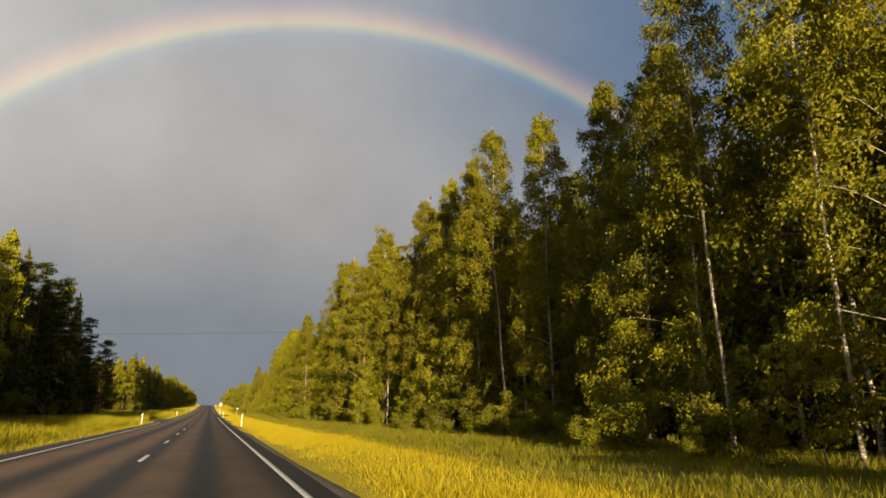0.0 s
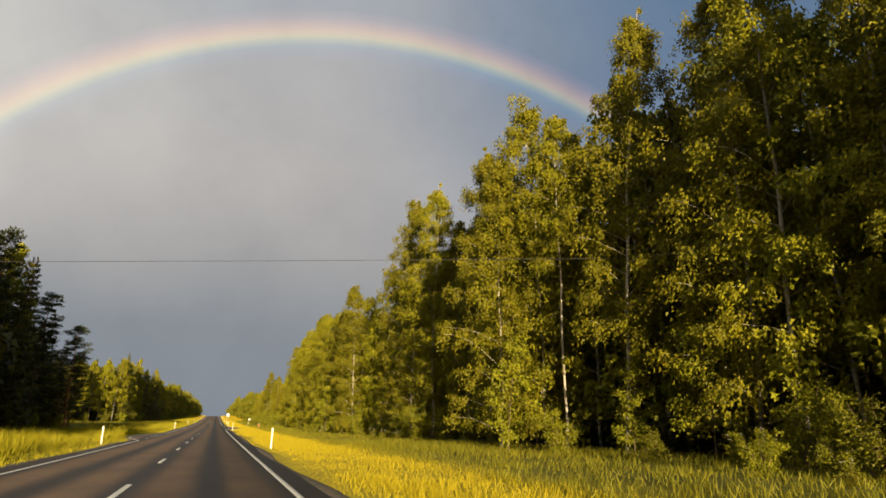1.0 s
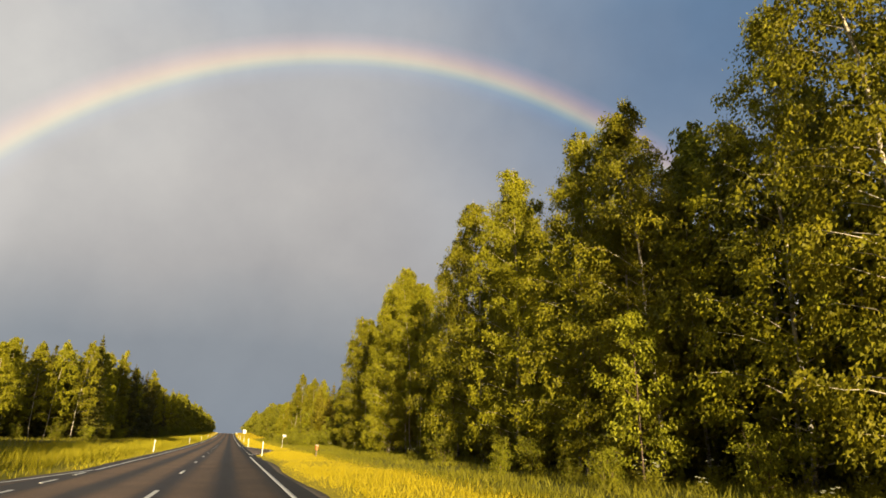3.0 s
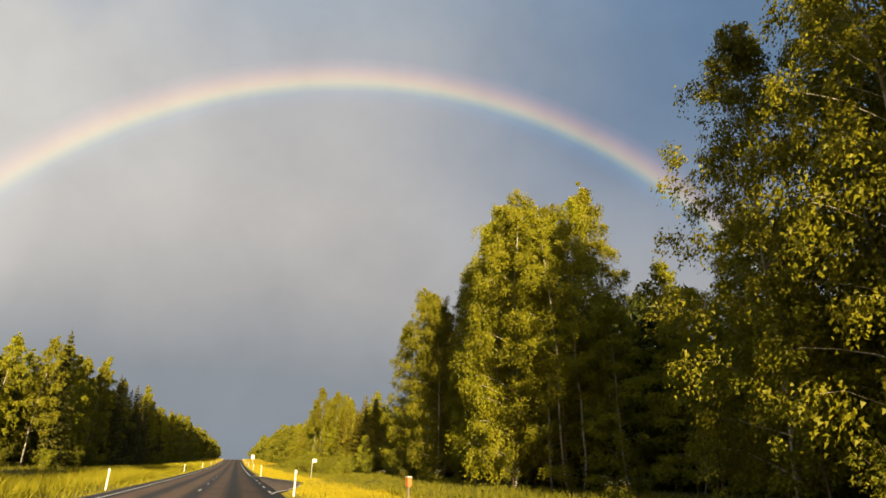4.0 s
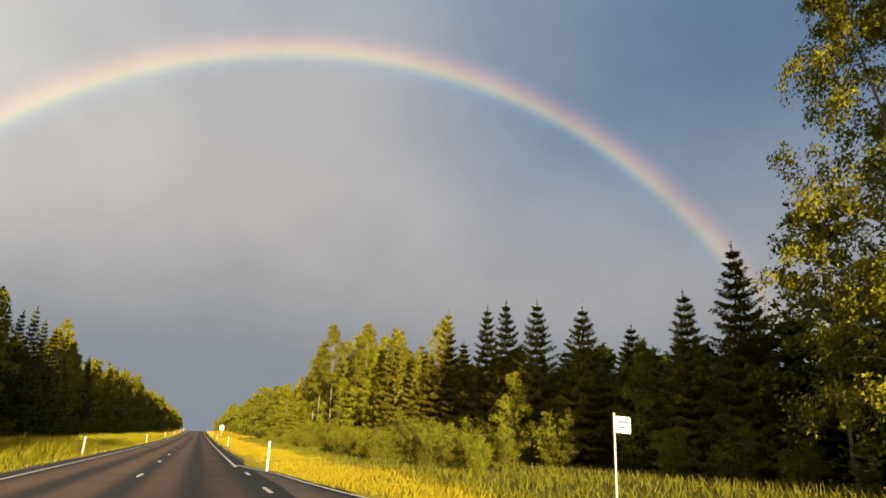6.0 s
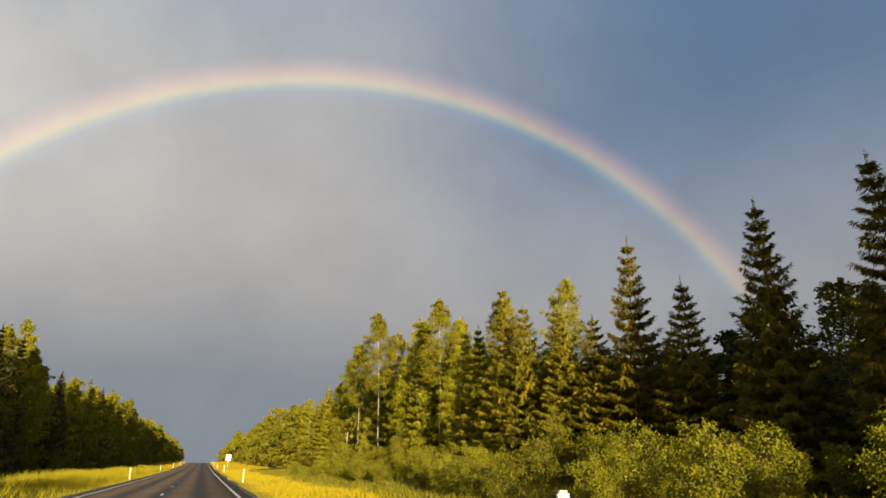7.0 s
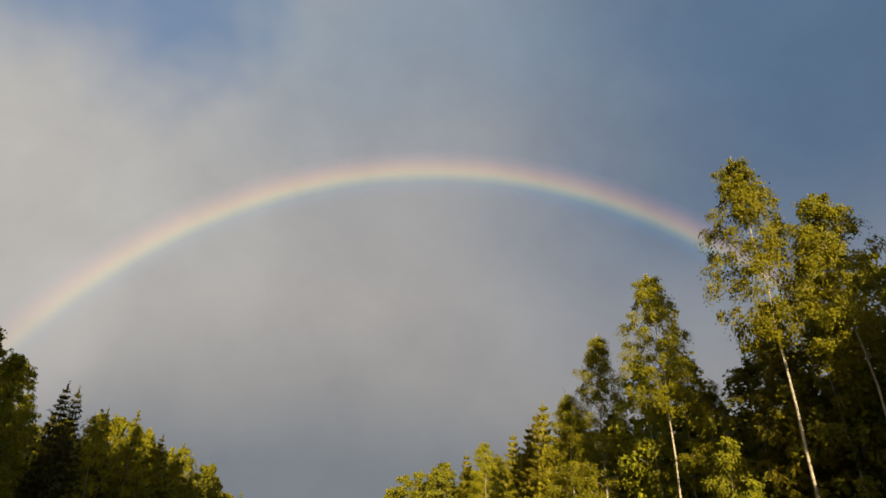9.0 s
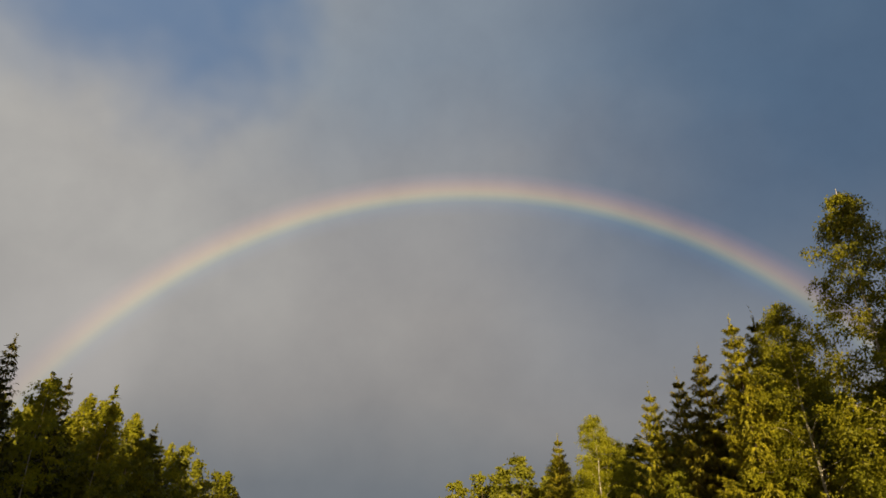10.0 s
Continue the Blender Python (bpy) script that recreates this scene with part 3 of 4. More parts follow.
SIDE_X = [-400, -40, -20, -14, -10, -7.5, -6.4, -5.9, 2.3, 2.8, 3.6, 5.0, 7.0, 10.0, 14.0, 30.0, 400]
SIDE_Z = [3.0, 0.9, 0.45, 0.25, 0.20, 0.08, -0.04, -0.07, -0.07, -0.04, 0.0, 0.06, 0.15, 0.28, 0.45, 0.9, 3.0]


def bump_field(x, y):
    return (np.sin(x * 0.9 + 1.3) * np.sin(y * 0.41) + 0.6 * np.sin(x * 0.37 - y * 0.23) + 0.4 * np.sin(y * 1.1 + x * 0.5)) * 0.05


LAY_BY_Y = [83.5, 86.3, 90.0, 93.0, 97.0, 101.0, 106.0, 111.0, 118.0]
LAY_BY_X = [-5.9, -6.1, -6.9, -7.35, -7.75, -7.85, -7.45, -6.65, -5.9]


def lay_by(x, y):
    """1 inside the lay-by on the left."""
    return (x < -5.0) & (x > np.interp(y, LAY_BY_Y, LAY_BY_X) - 0.15) & (y > 83.5) & (y < 118.0)


BAY_Y = [147.5, 151.0, 155.3, 162.4, 167.0, 174.0, 180.0, 184.0, 191.0, 199.0]   # the outer line of the bus bay
BAY_X = [1.85, 2.4, 3.5, 4.75, 5.1, 5.1, 4.3, 3.7, 3.2, 1.85]


def bay(x, y):
    """1 inside the bus bay on the right."""
    return (x > 2.0) & (x < np.interp(y, BAY_Y, BAY_X) + 0.25) & (y > 147) & (y < 199)


def ground_z(x, y):
    x, y = np.asarray(x, float), np.asarray(y, float)
    z = np.interp(x, SIDE_X, SIDE_Z)
    off = np.clip(np.minimum(np.abs(x - 2.3), np.abs(x + 5.9)) / 4.0, 0, 1) * ((x > 2.3) | (x < -5.9))
    z = z + bump_field(x, y) * off
    flat = lay_by(x, y) | bay(x, y)
    return np.where(flat, -0.07, z) + rise(y)


def build_ground():
    xs = np.unique(np.concatenate([np.linspace(-400, -60, 12), np.linspace(-60, -20, 18), np.linspace(-20, 20, 58), np.linspace(20, 60, 18), np.linspace(60, 400, 12)]))
    ys = np.unique(np.concatenate([np.linspace(-300, -30, 12), np.linspace(-30, 340, 260), np.linspace(340, 700, 60), np.linspace(700, FAR_END, 14)]))
    X, Y = np.meshgrid(xs, ys)
    v = np.stack([X, Y, ground_z(X, Y)], -1).reshape(-1, 3)
    w = len(xs)
    i, j = np.meshgrid(np.arange(w - 1), np.arange(len(ys) - 1))
    a = (j * w + i).ravel()
    f = np.stack([a, a + 1, a + w + 1, a + w], -1)
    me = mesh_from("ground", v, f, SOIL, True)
    me.materials.append(FLOOR)
    cx = v[f].mean(1)[:, 0]
    me.polygons.foreach_set("material_index", ((cx > 15.0) | (cx < -19.0)).astype(np.int32))
    tagged(new("ground", me), "grassy earth verges and dark forest floor beside the road", "ground", kind="structure")


build_ground()


def ribbon(name, xs0, xs1, ys, mat, lift):
    """A strip of road between two lines given at the stations ys, with a lip down at its sides."""
    ys, xs0, xs1 = np.asarray(ys, float), np.asarray(xs0, float), np.asarray(xs1, float)
    z = rise(ys) + lift
    rows = np.stack([np.stack([xs0, ys, z - 0.06], -1), np.stack([xs0, ys, z], -1), np.stack([xs1, ys, z], -1), np.stack([xs1, ys, z - 0.06], -1)], 1)
    v = rows.reshape(-1, 3)
    k = np.arange(len(ys) - 1)[:, None] * 4
    c = np.arange(3)[None]
    f = np.stack([k + c, k + c + 1, k + c + 5, k + c + 4], -1).reshape(-1, 4)
    return mesh_from(name, v, f, mat)


def crossing_strip(name, pts, width, mat, lift):
    """A painted line along a bent path."""
    p = np.asarray(pts, float)
    t = np.gradient(p, axis=0)
    t /= np.linalg.norm(t, axis=1)[:, None]
    nrm = np.stack([t[:, 1], -t[:, 0]], -1)
    a, b = p - nrm * width / 2, p + nrm * width / 2
    v = np.concatenate([np.c_[a, rise(a[:, 1]) + lift], np.c_[b, rise(b[:, 1]) + lift]])
    k = len(p)
    i = np.arange(k - 1)
    return mesh_from(name, v, np.stack([i, i + k, i + k + 1, i + 1], -1), mat)


STATIONS = np.unique(np.concatenate([np.arange(-300, 40, 10.0), np.arange(40, 720, 6.0), np.arange(720, FAR_END, 40.0)]))
edge_wave = 0.06 * np.sin(STATIONS * 0.23) + 0.04 * np.sin(STATIONS * 0.71)
road = tagged(new("road", ribbon("road", LEFT_EDGE + edge_wave, RIGHT_EDGE - edge_wave, STATIONS, ASPHALT, 0.0)),
              "worn two-lane asphalt road with brownish wheel tracks", "road", kind="structure")
# lay-by and bus bay
part("lay_by", ribbon("lay_by", np.array(LAY_BY_X) - 0.15, np.full(9, -5.5), LAY_BY_Y, SIDE_ASPHALT, -0.006), road, "worn asphalt lay-by beside the lane")
bay_y = np.array([147, 151, 155, 159, 163, 168, 174, 180, 186, 192, 199], float)
bay_x = np.interp(bay_y, BAY_Y, BAY_X) + 0.3
part("bus_bay", ribbon("bus_bay", np.full(11, 2.0), bay_x, bay_y, SIDE_ASPHALT, -0.006), road, "grey asphalt bay beside the lane")

# painted lines
part("edge_line", ribbon("edge_line", np.full(len(STATIONS[STATIONS < 148]), 1.76), np.full(len(STATIONS[STATIONS < 148]), 1.90), STATIONS[STATIONS < 148], PAINT, 0.005), road, "white painted edge line")
far_st = STATIONS[STATIONS > 195]
part("edge_line", ribbon("edge_line", np.full(len(far_st), 1.76), np.full(len(far_st), 1.90), far_st, PAINT, 0.005), road, "white painted edge line")
near_st = np.append(STATIONS[STATIONS < 84], 84.4)
part("edge_line", ribbon("edge_line", np.full(len(near_st), -5.44), np.full(len(near_st), -5.30), near_st, PAINT, 0.005), road, "white painted edge line")
past_st = np.append(118.0, STATIONS[STATIONS > 118])
part("edge_line", ribbon("edge_line", np.full(len(past_st), -5.44), np.full(len(past_st), -5.30), past_st, PAINT, 0.005), road, "white painted edge line")
part("edge_line", crossing_strip("corner_line", [(-5.37, 84.4), (-5.6, 86.3), (-6.45, 90.0), (-6.95, 93.0), (-7.35, 97.0), (-7.45, 101.0), (-7.05, 106.0), (-6.25, 111.0), (-5.45, 117.8)], 0.13, PAINT, 0.003), road, "white painted line round the lay-by")
part("edge_line", crossing_strip("bay_line", [(float(np.interp(y, BAY_Y, BAY_X)), float(y)) for y in (199, 195, 191, 186, 182, 179, 176, 173, 170, 167, 163, 159, 155, 151, 148)], 0.13, PAINT, 0.003), road, "white painted line round the bay")


def dash_mesh(length, width):
    bm = bmesh.new()
    bmesh.ops.create_cube(bm, size=1.0)
    bmesh.ops.scale(bm, vec=(width, length, 0.006), verts=bm.verts)
    bmesh.ops.bevel(bm, geom=[e for e in bm.edges if abs(e.verts[0].co.z - e.verts[1].co.z) > 0.003], offset=0.03, segments=1, affect="EDGES")
    me = bpy.data.meshes.new("dash")
    bm.to_mesh(me)
    bm.free()
    me.materials.append(PAINT)
    return me


LONG_DASH, MID_DASH = dash_mesh(3.0, 0.13), dash_mesh(2.0, 0.13)
for i in range(-3, 50):
    y = 22.65 + 11.7 * min(i, 6) + 12.1 * max(0, i - 6)
    d = part("dash", LONG_DASH, road)
    d.location = (MIDDLE, y, float(rise(y)) + 0.003)
for i in range(6):
    d = part("dash", MID_DASH, road)
    y = 91.4 + 4.7 * i
    d.location = (-5.37, y, float(rise(y)) + 0.003)
for i in range(6):
    d = part("dash", LONG_DASH, road)
    y = 151.2 + 8.0 * i
    d.location = (2.0, y, float(rise(y)) + 0.003)

# gravel shoulders beside the asphalt
for x0, x1, nm in ((2.33, 2.72, "shoulder"), (-6.3, -5.9, "shoulder")):
    for st in ((STATIONS[STATIONS < 84], STATIONS[STATIONS > 119]) if x0 < 0 else (STATIONS[STATIONS < 148], STATIONS[STATIONS > 199])):
        w = 0.12 * np.sin(st * 0.31) + 0.08 * np.sin(st * 0.83)
        a, b = (x0 + 0 * st, x1 + w) if x0 > 0 else (x0 + w, x1 + 0 * st)
        tagged(new(nm, ribbon(nm, a, b, st, GRAVEL, -0.012)), "narrow gravel shoulder along the asphalt edge", "shoulder", kind="structure")

# ---- roadside things ----


def box(bm, size, at, bevel=0.0):
    r = bmesh.ops.create_cube(bm, size=1.0, matrix=Matrix.Translation(at) @ Matrix.Diagonal((*size, 1)))
    if bevel:
        edges = list({e for v in r["verts"] for e in v.link_edges})
        bmesh.ops.bevel(bm, geom=edges, offset=bevel, segments=2, affect="EDGES")


def cyl(bm, r0, r1, depth, at, sides=12):
    bmesh.ops.create_cone(bm, cap_ends=True, segments=sides, radius1=r0, radius2=r1, depth=depth, matrix=Matrix.Translation(at))


def marker_post(height=1.05):
    """A white delineator post: a slim rounded body, a broader flat head with a reflector, a narrow dark band below."""
    root = tagged(new("marker_post"), "white plastic roadside marker post with a broad head", "marker post", "marker posts")
    bm = bmesh.new()
    box(bm, (0.080, 0.055, height + 0.15), (0, 0, (height - 0.45) / 2), 0.016)
    bm_part("body", bm, WHITE_PLASTIC, root)
    bm = bmesh.new()
    box(bm, (0.112, 0.072, 0.22), (0, 0, height - 0.11), 0.020)
    for v in bm.verts:
        if v.co.z < height - 0.17:
            v.co.x *= 0.78
    head = bm_part("head", bm, WHITE_PLASTIC, root)
    bm = bmesh.new()
    box(bm, (0.050, 0.010, 0.10), (0, -0.038, height - 0.12), 0.004)
    bm_part("reflector", bm, REFLECTOR, head, "pale grey reflector")
    bm = bmesh.new()
    box(bm, (0.086, 0.061, 0.045), (0, 0, height - 0.47), 0.010)
    bm_part("band", bm, BLACK_PLASTIC, root, "narrow dark band")
    bm = bmesh.new()
    box(bm, (0.090, 0.064, 0.030), (0, 0, height - 0.225), 0.008)
    bm_part("band", bm, BLACK_PLASTIC, root, "narrow dark band")
    return root


POSTS = [(3.3, 70.3), (2.95, 146.4), (2.98, 193.2), (3.4, 247.0), (3.4, 300.0), (3.4, 352.0), (3.4, 405.0), (3.4, 458.0),
         (-6.7, 76.5), (-6.6, 152.5), (-6.6, 209.0), (-6.6, 260.0), (-6.7, 312.0), (-6.7, 364.0), (-6.7, 416.0), (-6.7, 468.0)]
first_post = marker_post()
for i, (x, y) in enumerate(POSTS):
    m = pose(x, y, float(ground_z(x, y)), random.uniform(-1, 1), random.uniform(-1.2, 1.2), random.uniform(-6, 6)) @ Matrix.Diagonal((1, 1, 1.19 if y == 146.4 else 1.16 if y == 70.3 else 1.25 if y == 193.2 else 1.06, 1))
    if i:
        copy_thing(first_post, m)
    else:
        first_m = m
first_post.matrix_basis = first_m


def flag_sign(x, y):
    """A slim white pole with a small sign held out at one side."""
    z0 = float(ground_z(x, y))
    root = tagged(new("bus_stop_sign"), "slim white bus stop pole with a small pale flag sign", "bus stop sign")
    root.matrix_basis = pose(x, y, z0, 0, 1.5, 8) @ Matrix.Diagonal((1, 1, 0.93, 1))
    bm = bmesh.new()
    cyl(bm, 0.018, 0.018, 2.25, (0, 0, 0.825))
    cyl(bm, 0.028, 0.016, 0.04, (0, 0, 1.965))
    bm_part("pole", bm, WHITE_PLASTIC, root)
    bm = bmesh.new()
    box(bm, (0.36, 0.025, 0.30), (0.20, 0, 1.78), 0.010)
    panel = bm_part("panel", bm, SIGN_WHITE, root, "pale rectangular sign panel")
    bm = bmesh.new()
    box(bm, (0.25, 0.006, 0.04), (0.20, -0.015, 1.83), 0.002)
    bm_part("bar", bm, SIGN_BAR, panel, "dark bar of unreadable writing")
    bm = bmesh.new()
    box(bm, (0.18, 0.006, 0.04), (0.18, -0.015, 1.73), 0.002)
    bm_part("bar", bm, SIGN_BAR, panel, "dark bar of unreadable writing")


flag_sign(6.6, 172.8)


def road_sign(x, y, w, h, top):
    z0 = float(ground_z(x, y))
    root = tagged(new("road_sign"), "white rectangular road sign on a grey pole beside the road", "road sign")
    root.matrix_basis = pose(x, y, z0, 0, 0, -4)
    bm = bmesh.new()
    cyl(bm, 0.045, 0.045, top + 0.3, (0, 0.05, (top - 0.3) / 2))
    bm_part("pole", bm, STEEL, root)
    bm = bmesh.new()
    box(bm, (w, 0.03, h), (0, 0, top - h / 2), 0.012)
    panel = bm_part("panel", bm, SIGN_WHITE, root, "white sign panel")
    for k in range(3):
        bm = bmesh.new()
        box(bm, (w * (0.7 - 0.12 * k), 0.006, h * 0.09), (0, -0.018, top - h * (0.25 + 0.23 * k)), 0.002)
        bm_part("bar", bm, SIGN_BAR, panel, "dark bar of unreadable writing")


road_sign(5.2, 338.0, 1.0, 1.25, 3.0)


def mail_box(x, y):
    z0 = float(ground_z(x, y))
    root = tagged(new("mailbox"), "orange-brown mailbox with a pale lid on a wooden post", "mailbox")
    root.matrix_basis = pose(x, y, z0, 0, 0, 12)
    bm = bmesh.new()
    box(bm, (0.07, 0.07, 0.95), (0, 0, 0.20), 0.01)
    bm_part("post", bm, WOOD_POLE, root)
    bm = bmesh.new()
    box(bm, (0.17, 0.26, 0.36), (0, 0, 0.75), 0.015)
    body = bm_part("body", bm, BOX_ORANGE, root)
    bm = bmesh.new()
    box(bm, (0.185, 0.29, 0.03), (0, -0.01, 0.945), 0.010)
    bm_part("lid", bm, SIGN_WHITE, body, "pale lid")


mail_box(6.65, 138.0)


def power_line():
    ends = [(-26.0, 64.5, 7.15), (20.0, 50.7, 8.75)]
    for x, y, h in ends:
        z0 = float(ground_z(x, y))
        root = tagged(new("utility_pole"), "weathered wooden utility pole hidden among the trees", "utility pole", "utility poles")
        root.location = (x, y, z0)
        bm = bmesh.new()
        cyl(bm, 0.14, 0.10, h - z0 + 0.4, (0, 0, (h - z0 - 0.6) / 2), 10)
        bm_part("pole", bm, WOOD_POLE, root, smooth=True)
        bm = bmesh.new()
        cyl(bm, 0.05, 0.04, 0.16, (0, 0, h - z0 - 0.06), 8)
        bm_part("insulator", bm, WHITE_PLASTIC, root, "pale insulator")
    s = np.linspace(0, 1, 24)
    a, b = np.array(ends[0]), np.array(ends[1])
    path = a + (b - a) * s[:, None]
    path[:, 2] -= 0.10 * 4 * s * (1 - s)
    tagged(new("overhead_wire", mesh_from("overhead_wire", *tube_arrays(path, np.full(24, 0.010), 5), WIRE_BLACK)),
           "thin dark overhead wire strung across the road", "wire")


power_line()

# ---- forest ----
PLANTED = {k: [[] for _ in v] for k, v in KINDS.items()}
rng = np.random.default_rng(5)


def plant(kind, x, y, height, fat=1.0, variant=None):
    v = int(rng.integers(0, len(KINDS[kind]))) if variant is None else variant
    s = height / BASE_HEIGHT[kind]
    w = fat * (0.45 * s + 0.55) if kind not in ("bush", "sapling", "weed") else fat * s
    z = float(ground_z(x, y)) - 0.05
    PLANTED[kind][v].append(pose(x, y, z, rng.normal(0, 1.2), rng.normal(0, 1.2), rng.uniform(0, 360)) @ Matrix.Diagonal((w, w, s, 1)))


# how high the tree tops stand over the forest edge, along the road
RIGHT_Y = [-30, 17, 23, 31, 41, 50, 70, 72.3, 74.8, 76.5, 82, 86, 91, 96, 101, 104, 111, 125, 128, 132, 138, 144, 150, 155, 158, 161, 167, 171, 176, 180, 186, 191, 201, 206, 211, 215, 220, 224, 228, 232, 238, 248, 254, 259, 263, 267, 271, 276, 281, 287, 294, 330, 700]
RIGHT_H = [16, 17, 17, 18.5, 19.5, 20, 19.5, 16.6, 16.6, 19.4, 20.4, 17.6, 16.2, 16.8, 15, 14.6, 16, 16.2, 13.5, 9.0, 9.5, 17.8, 18.8, 17.8, 17.4, 15, 16.6, 14.5, 12, 8.5, 6.5, 7.8, 9.0, 7.6, 10.5, 8.2, 11, 11, 8.6, 11, 13.4, 13.2, 14, 12.4, 13, 12, 12, 11.2, 12, 11.5, 11, 12, 12]
LEFT_Y = [-30, 60, 74, 82, 89, 101, 106, 113, 120, 128, 143, 155, 168, 180, 194, 200, 210, 226, 240, 250, 265, 279, 286, 300, 310, 330, 360, 420, 700]
LEFT_H = [17, 18, 18.5, 20, 19.4, 18.5, 18.6, 14.4, 12, 10, 12.5, 9, 10.5, 13, 14.8, 16, 15, 17, 14.8, 15, 15.0, 13.8, 13.8, 13.6, 14.4, 14.5, 15, 14, 12]


def right_height(y):
    return float(np.interp(y, RIGHT_Y, RIGHT_H))


def right_edge(y):
    return float(np.interp(y, [-40, 4, 9, 19, 24, 46, 51, 58, 62, 74, 78, 80, 83, 88, 90, 100, 127, 130, 140, 143, 150, 153, 163, 166, 168, 176, 178, 215, 260, 320, 700],
                           [17.4, 17.2, 15.3, 15.2, 16.8, 16.8, 15.4, 15.0, 16.8, 16.8, 15.2, 15.0, 16.6, 16.6, 14.6, 14.0, 14.2, 17.4, 17.4, 14.4, 14.4, 17.2, 17.2, 15.2, 16.3, 16.8, 17.3, 17.8, 17.3, 14.8, 13.5]))


def left_height(y):
    return float(np.interp(y, LEFT_Y, LEFT_H))


def left_edge(y):
    return float(np.interp(y, [-40, 80, 118, 126, 150, 184, 196, 280, 400, 700], [-22.5, -22.5, -19.0, -29, -29, -27, -21.5, -20.0, -18, -16]))


# trees that stand out one by one: kind, x, y, height
STANDOUT = [
    ("bare", 14.5, 11.0, 17.5), ("birch", 16.3, 11.8, 17.0), ("bare", 15.0, 15.4, 17.2), ("birch", 16.4, 17.8, 16.5), ("full", 16.2, 21.0, 15.5), ("birch", 16.6, 23.6, 17.4), ("birch", 16.8, 29.5, 18.6),
    ("bare", 16.0, 33.2, 18.8), ("birch", 16.8, 39.2, 19.2), ("birch", 16.4, 44.4, 19.6), ("full", 13.7, 60.0, 15.6), ("birch", 15.5, 52.1, 20.4), ("bare", 15.0, 55.8, 17.2),
    ("birch", 15.6, 63.0, 17.9), ("birch", 16.8, 68.2, 20.4), ("full", 15.0, 80.6, 20.7), ("birch", 15.8, 77.2, 20.2), ("back", 17.0, 85.4, 18.2),
    ("full", 13.1, 94.4, 15.6), ("birch", 13.8, 104.4, 14.2), ("full", 13.2, 108.2, 14.8), ("birch", 15.0, 118.6, 16.4), ("birch", 16.0, 124.0, 16.8), ("birch", 15.0, 90.5, 16.6),
    # the full birches at y 114.5 and 146.8 are added to shade those beyond
    ("full", 13.9, 144.0, 17.2), ("full", 14.3, 146.8, 16.4), ("birch", 15.0, 147.0, 16.8), ("birch", 16.8, 150.2, 18.0), ("birch", 17.2, 152.4, 20.4), ("full", 17.0, 154.0, 20.6), ("full", 14.3, 121.5, 16.4), ("full", 14.5, 126.6, 15.4), ("full", 13.2, 114.5, 15.6), ("back", 17.0, 119.5, 16.0), ("back", 18.6, 122.5, 16.0), ("back", 17.6, 125.0, 15.6), ("back", 19.4, 127.0, 14.6), ("bare", 15.5, 139.7, 15.5), ("bare", 15.1, 140.6, 14.4), ("birch", 20.0, 143.8, 18.2), ("birch", 16.4, 143.0, 16.2), ("birch", 16.8, 157.6, 17.0), ("full", 15.0, 161.4, 14.4), ("full", 16.2, 163.2, 14.0), ("bare", 15.5, 165.4, 16.6), ("full", 16.5, 167.4, 16.8), ("full", 15.8, 172.8, 14.8), ("back", 17.5, 148.0, 17.2), ("back", 19.0, 151.0, 16.6), ("back", 18.6, 154.5, 14.6), ("back", 19.6, 158.0, 14.4), ("back", 18.8, 163.6, 14.4), ("back", 18.4, 170.6, 13.4), ("back", 18.8, 174.4, 11.2), ("back", 18.4, 177.4, 9.4), ("birch", 17.4, 161.0, 16.0), ("full", 16.8, 168.8, 14.0),
    ("spruce", 17.5, 190.5, 7.9), ("spruce", 17.6, 199.1, 9.8), ("spruce", 17.5, 195.3, 9.0), ("spruce", 18.4, 212.7, 11.5), ("spruce", 17.6, 221.2, 10.4), ("spruce", 18.0, 215.0, 8.2), ("spruce", 18.0, 224.2, 12.2), ("birch", 18.6, 226.4, 12.0), ("spruce", 18.0, 229.2, 10.6),
    ("bare", 22.5, 224.6, 13.6), ("spruce", 18.6, 204.6, 10.5), ("spruce", 18.8, 209.0, 8.5), ("spruce", 17.8, 217.2, 9.0), ("bare", 17.6, 236.9, 14.6), ("birch", 20.6, 239.6, 13.6), ("birch", 17.6, 244.2, 14.2), ("bare", 17.0, 254.0, 17.1), ("bare", 18.2, 251.2, 14.5), ("bare", 16.6, 262.0, 14.9), ("birch", 17.1, 270.8, 14.6), ("back", 18.4, 266.4, 12.0), ("birch", 21.6, 256.2, 16.0),
    ("spruce", 15.3, 275.8, 11.2), ("spruce", 16.2, 280.0, 11.4), ("spruce", 17.4, 277.6, 12.2), ("spruce", 16.2, 285.0, 10.6),
    ("across", -21.8, 104.6, 19.0), ("midspruce", -20.6, 108.6, 18.2), ("pine", -16.8, 117.0, 12.2), ("pine", -17.6, 123.0, 9.2), ("pine", -19.6, 111.0, 15.0), ("midspruce", -18.8, 120.0, 10.6), ("midspruce", -19.4, 114.5, 13.6), ("pine", -20.4, 124.5, 9.6), ("midspruce", -21.6, 118.4, 12.4), ("across", -22.0, 75.0, 19.4), ("midspruce", -22.4, 87.6, 19.8),
    ("across", -22.5, 195.0, 14.8), ("midspruce", -21.6, 199.5, 16.2), ("across", -22.0, 226.0, 17.2), ("across", -21.0, 272.6, 17.6), ("across", -21.0, 284.0, 13.6), ("across", -21.0, 310.0, 14.6),
]
for kind, x, y, h in STANDOUT:
    plant(kind, x, y, h)


def pick(options):
    names, weights = zip(*options)
    return names[int(rng.choice(len(names), p=np.array(weights) / sum(weights)))]


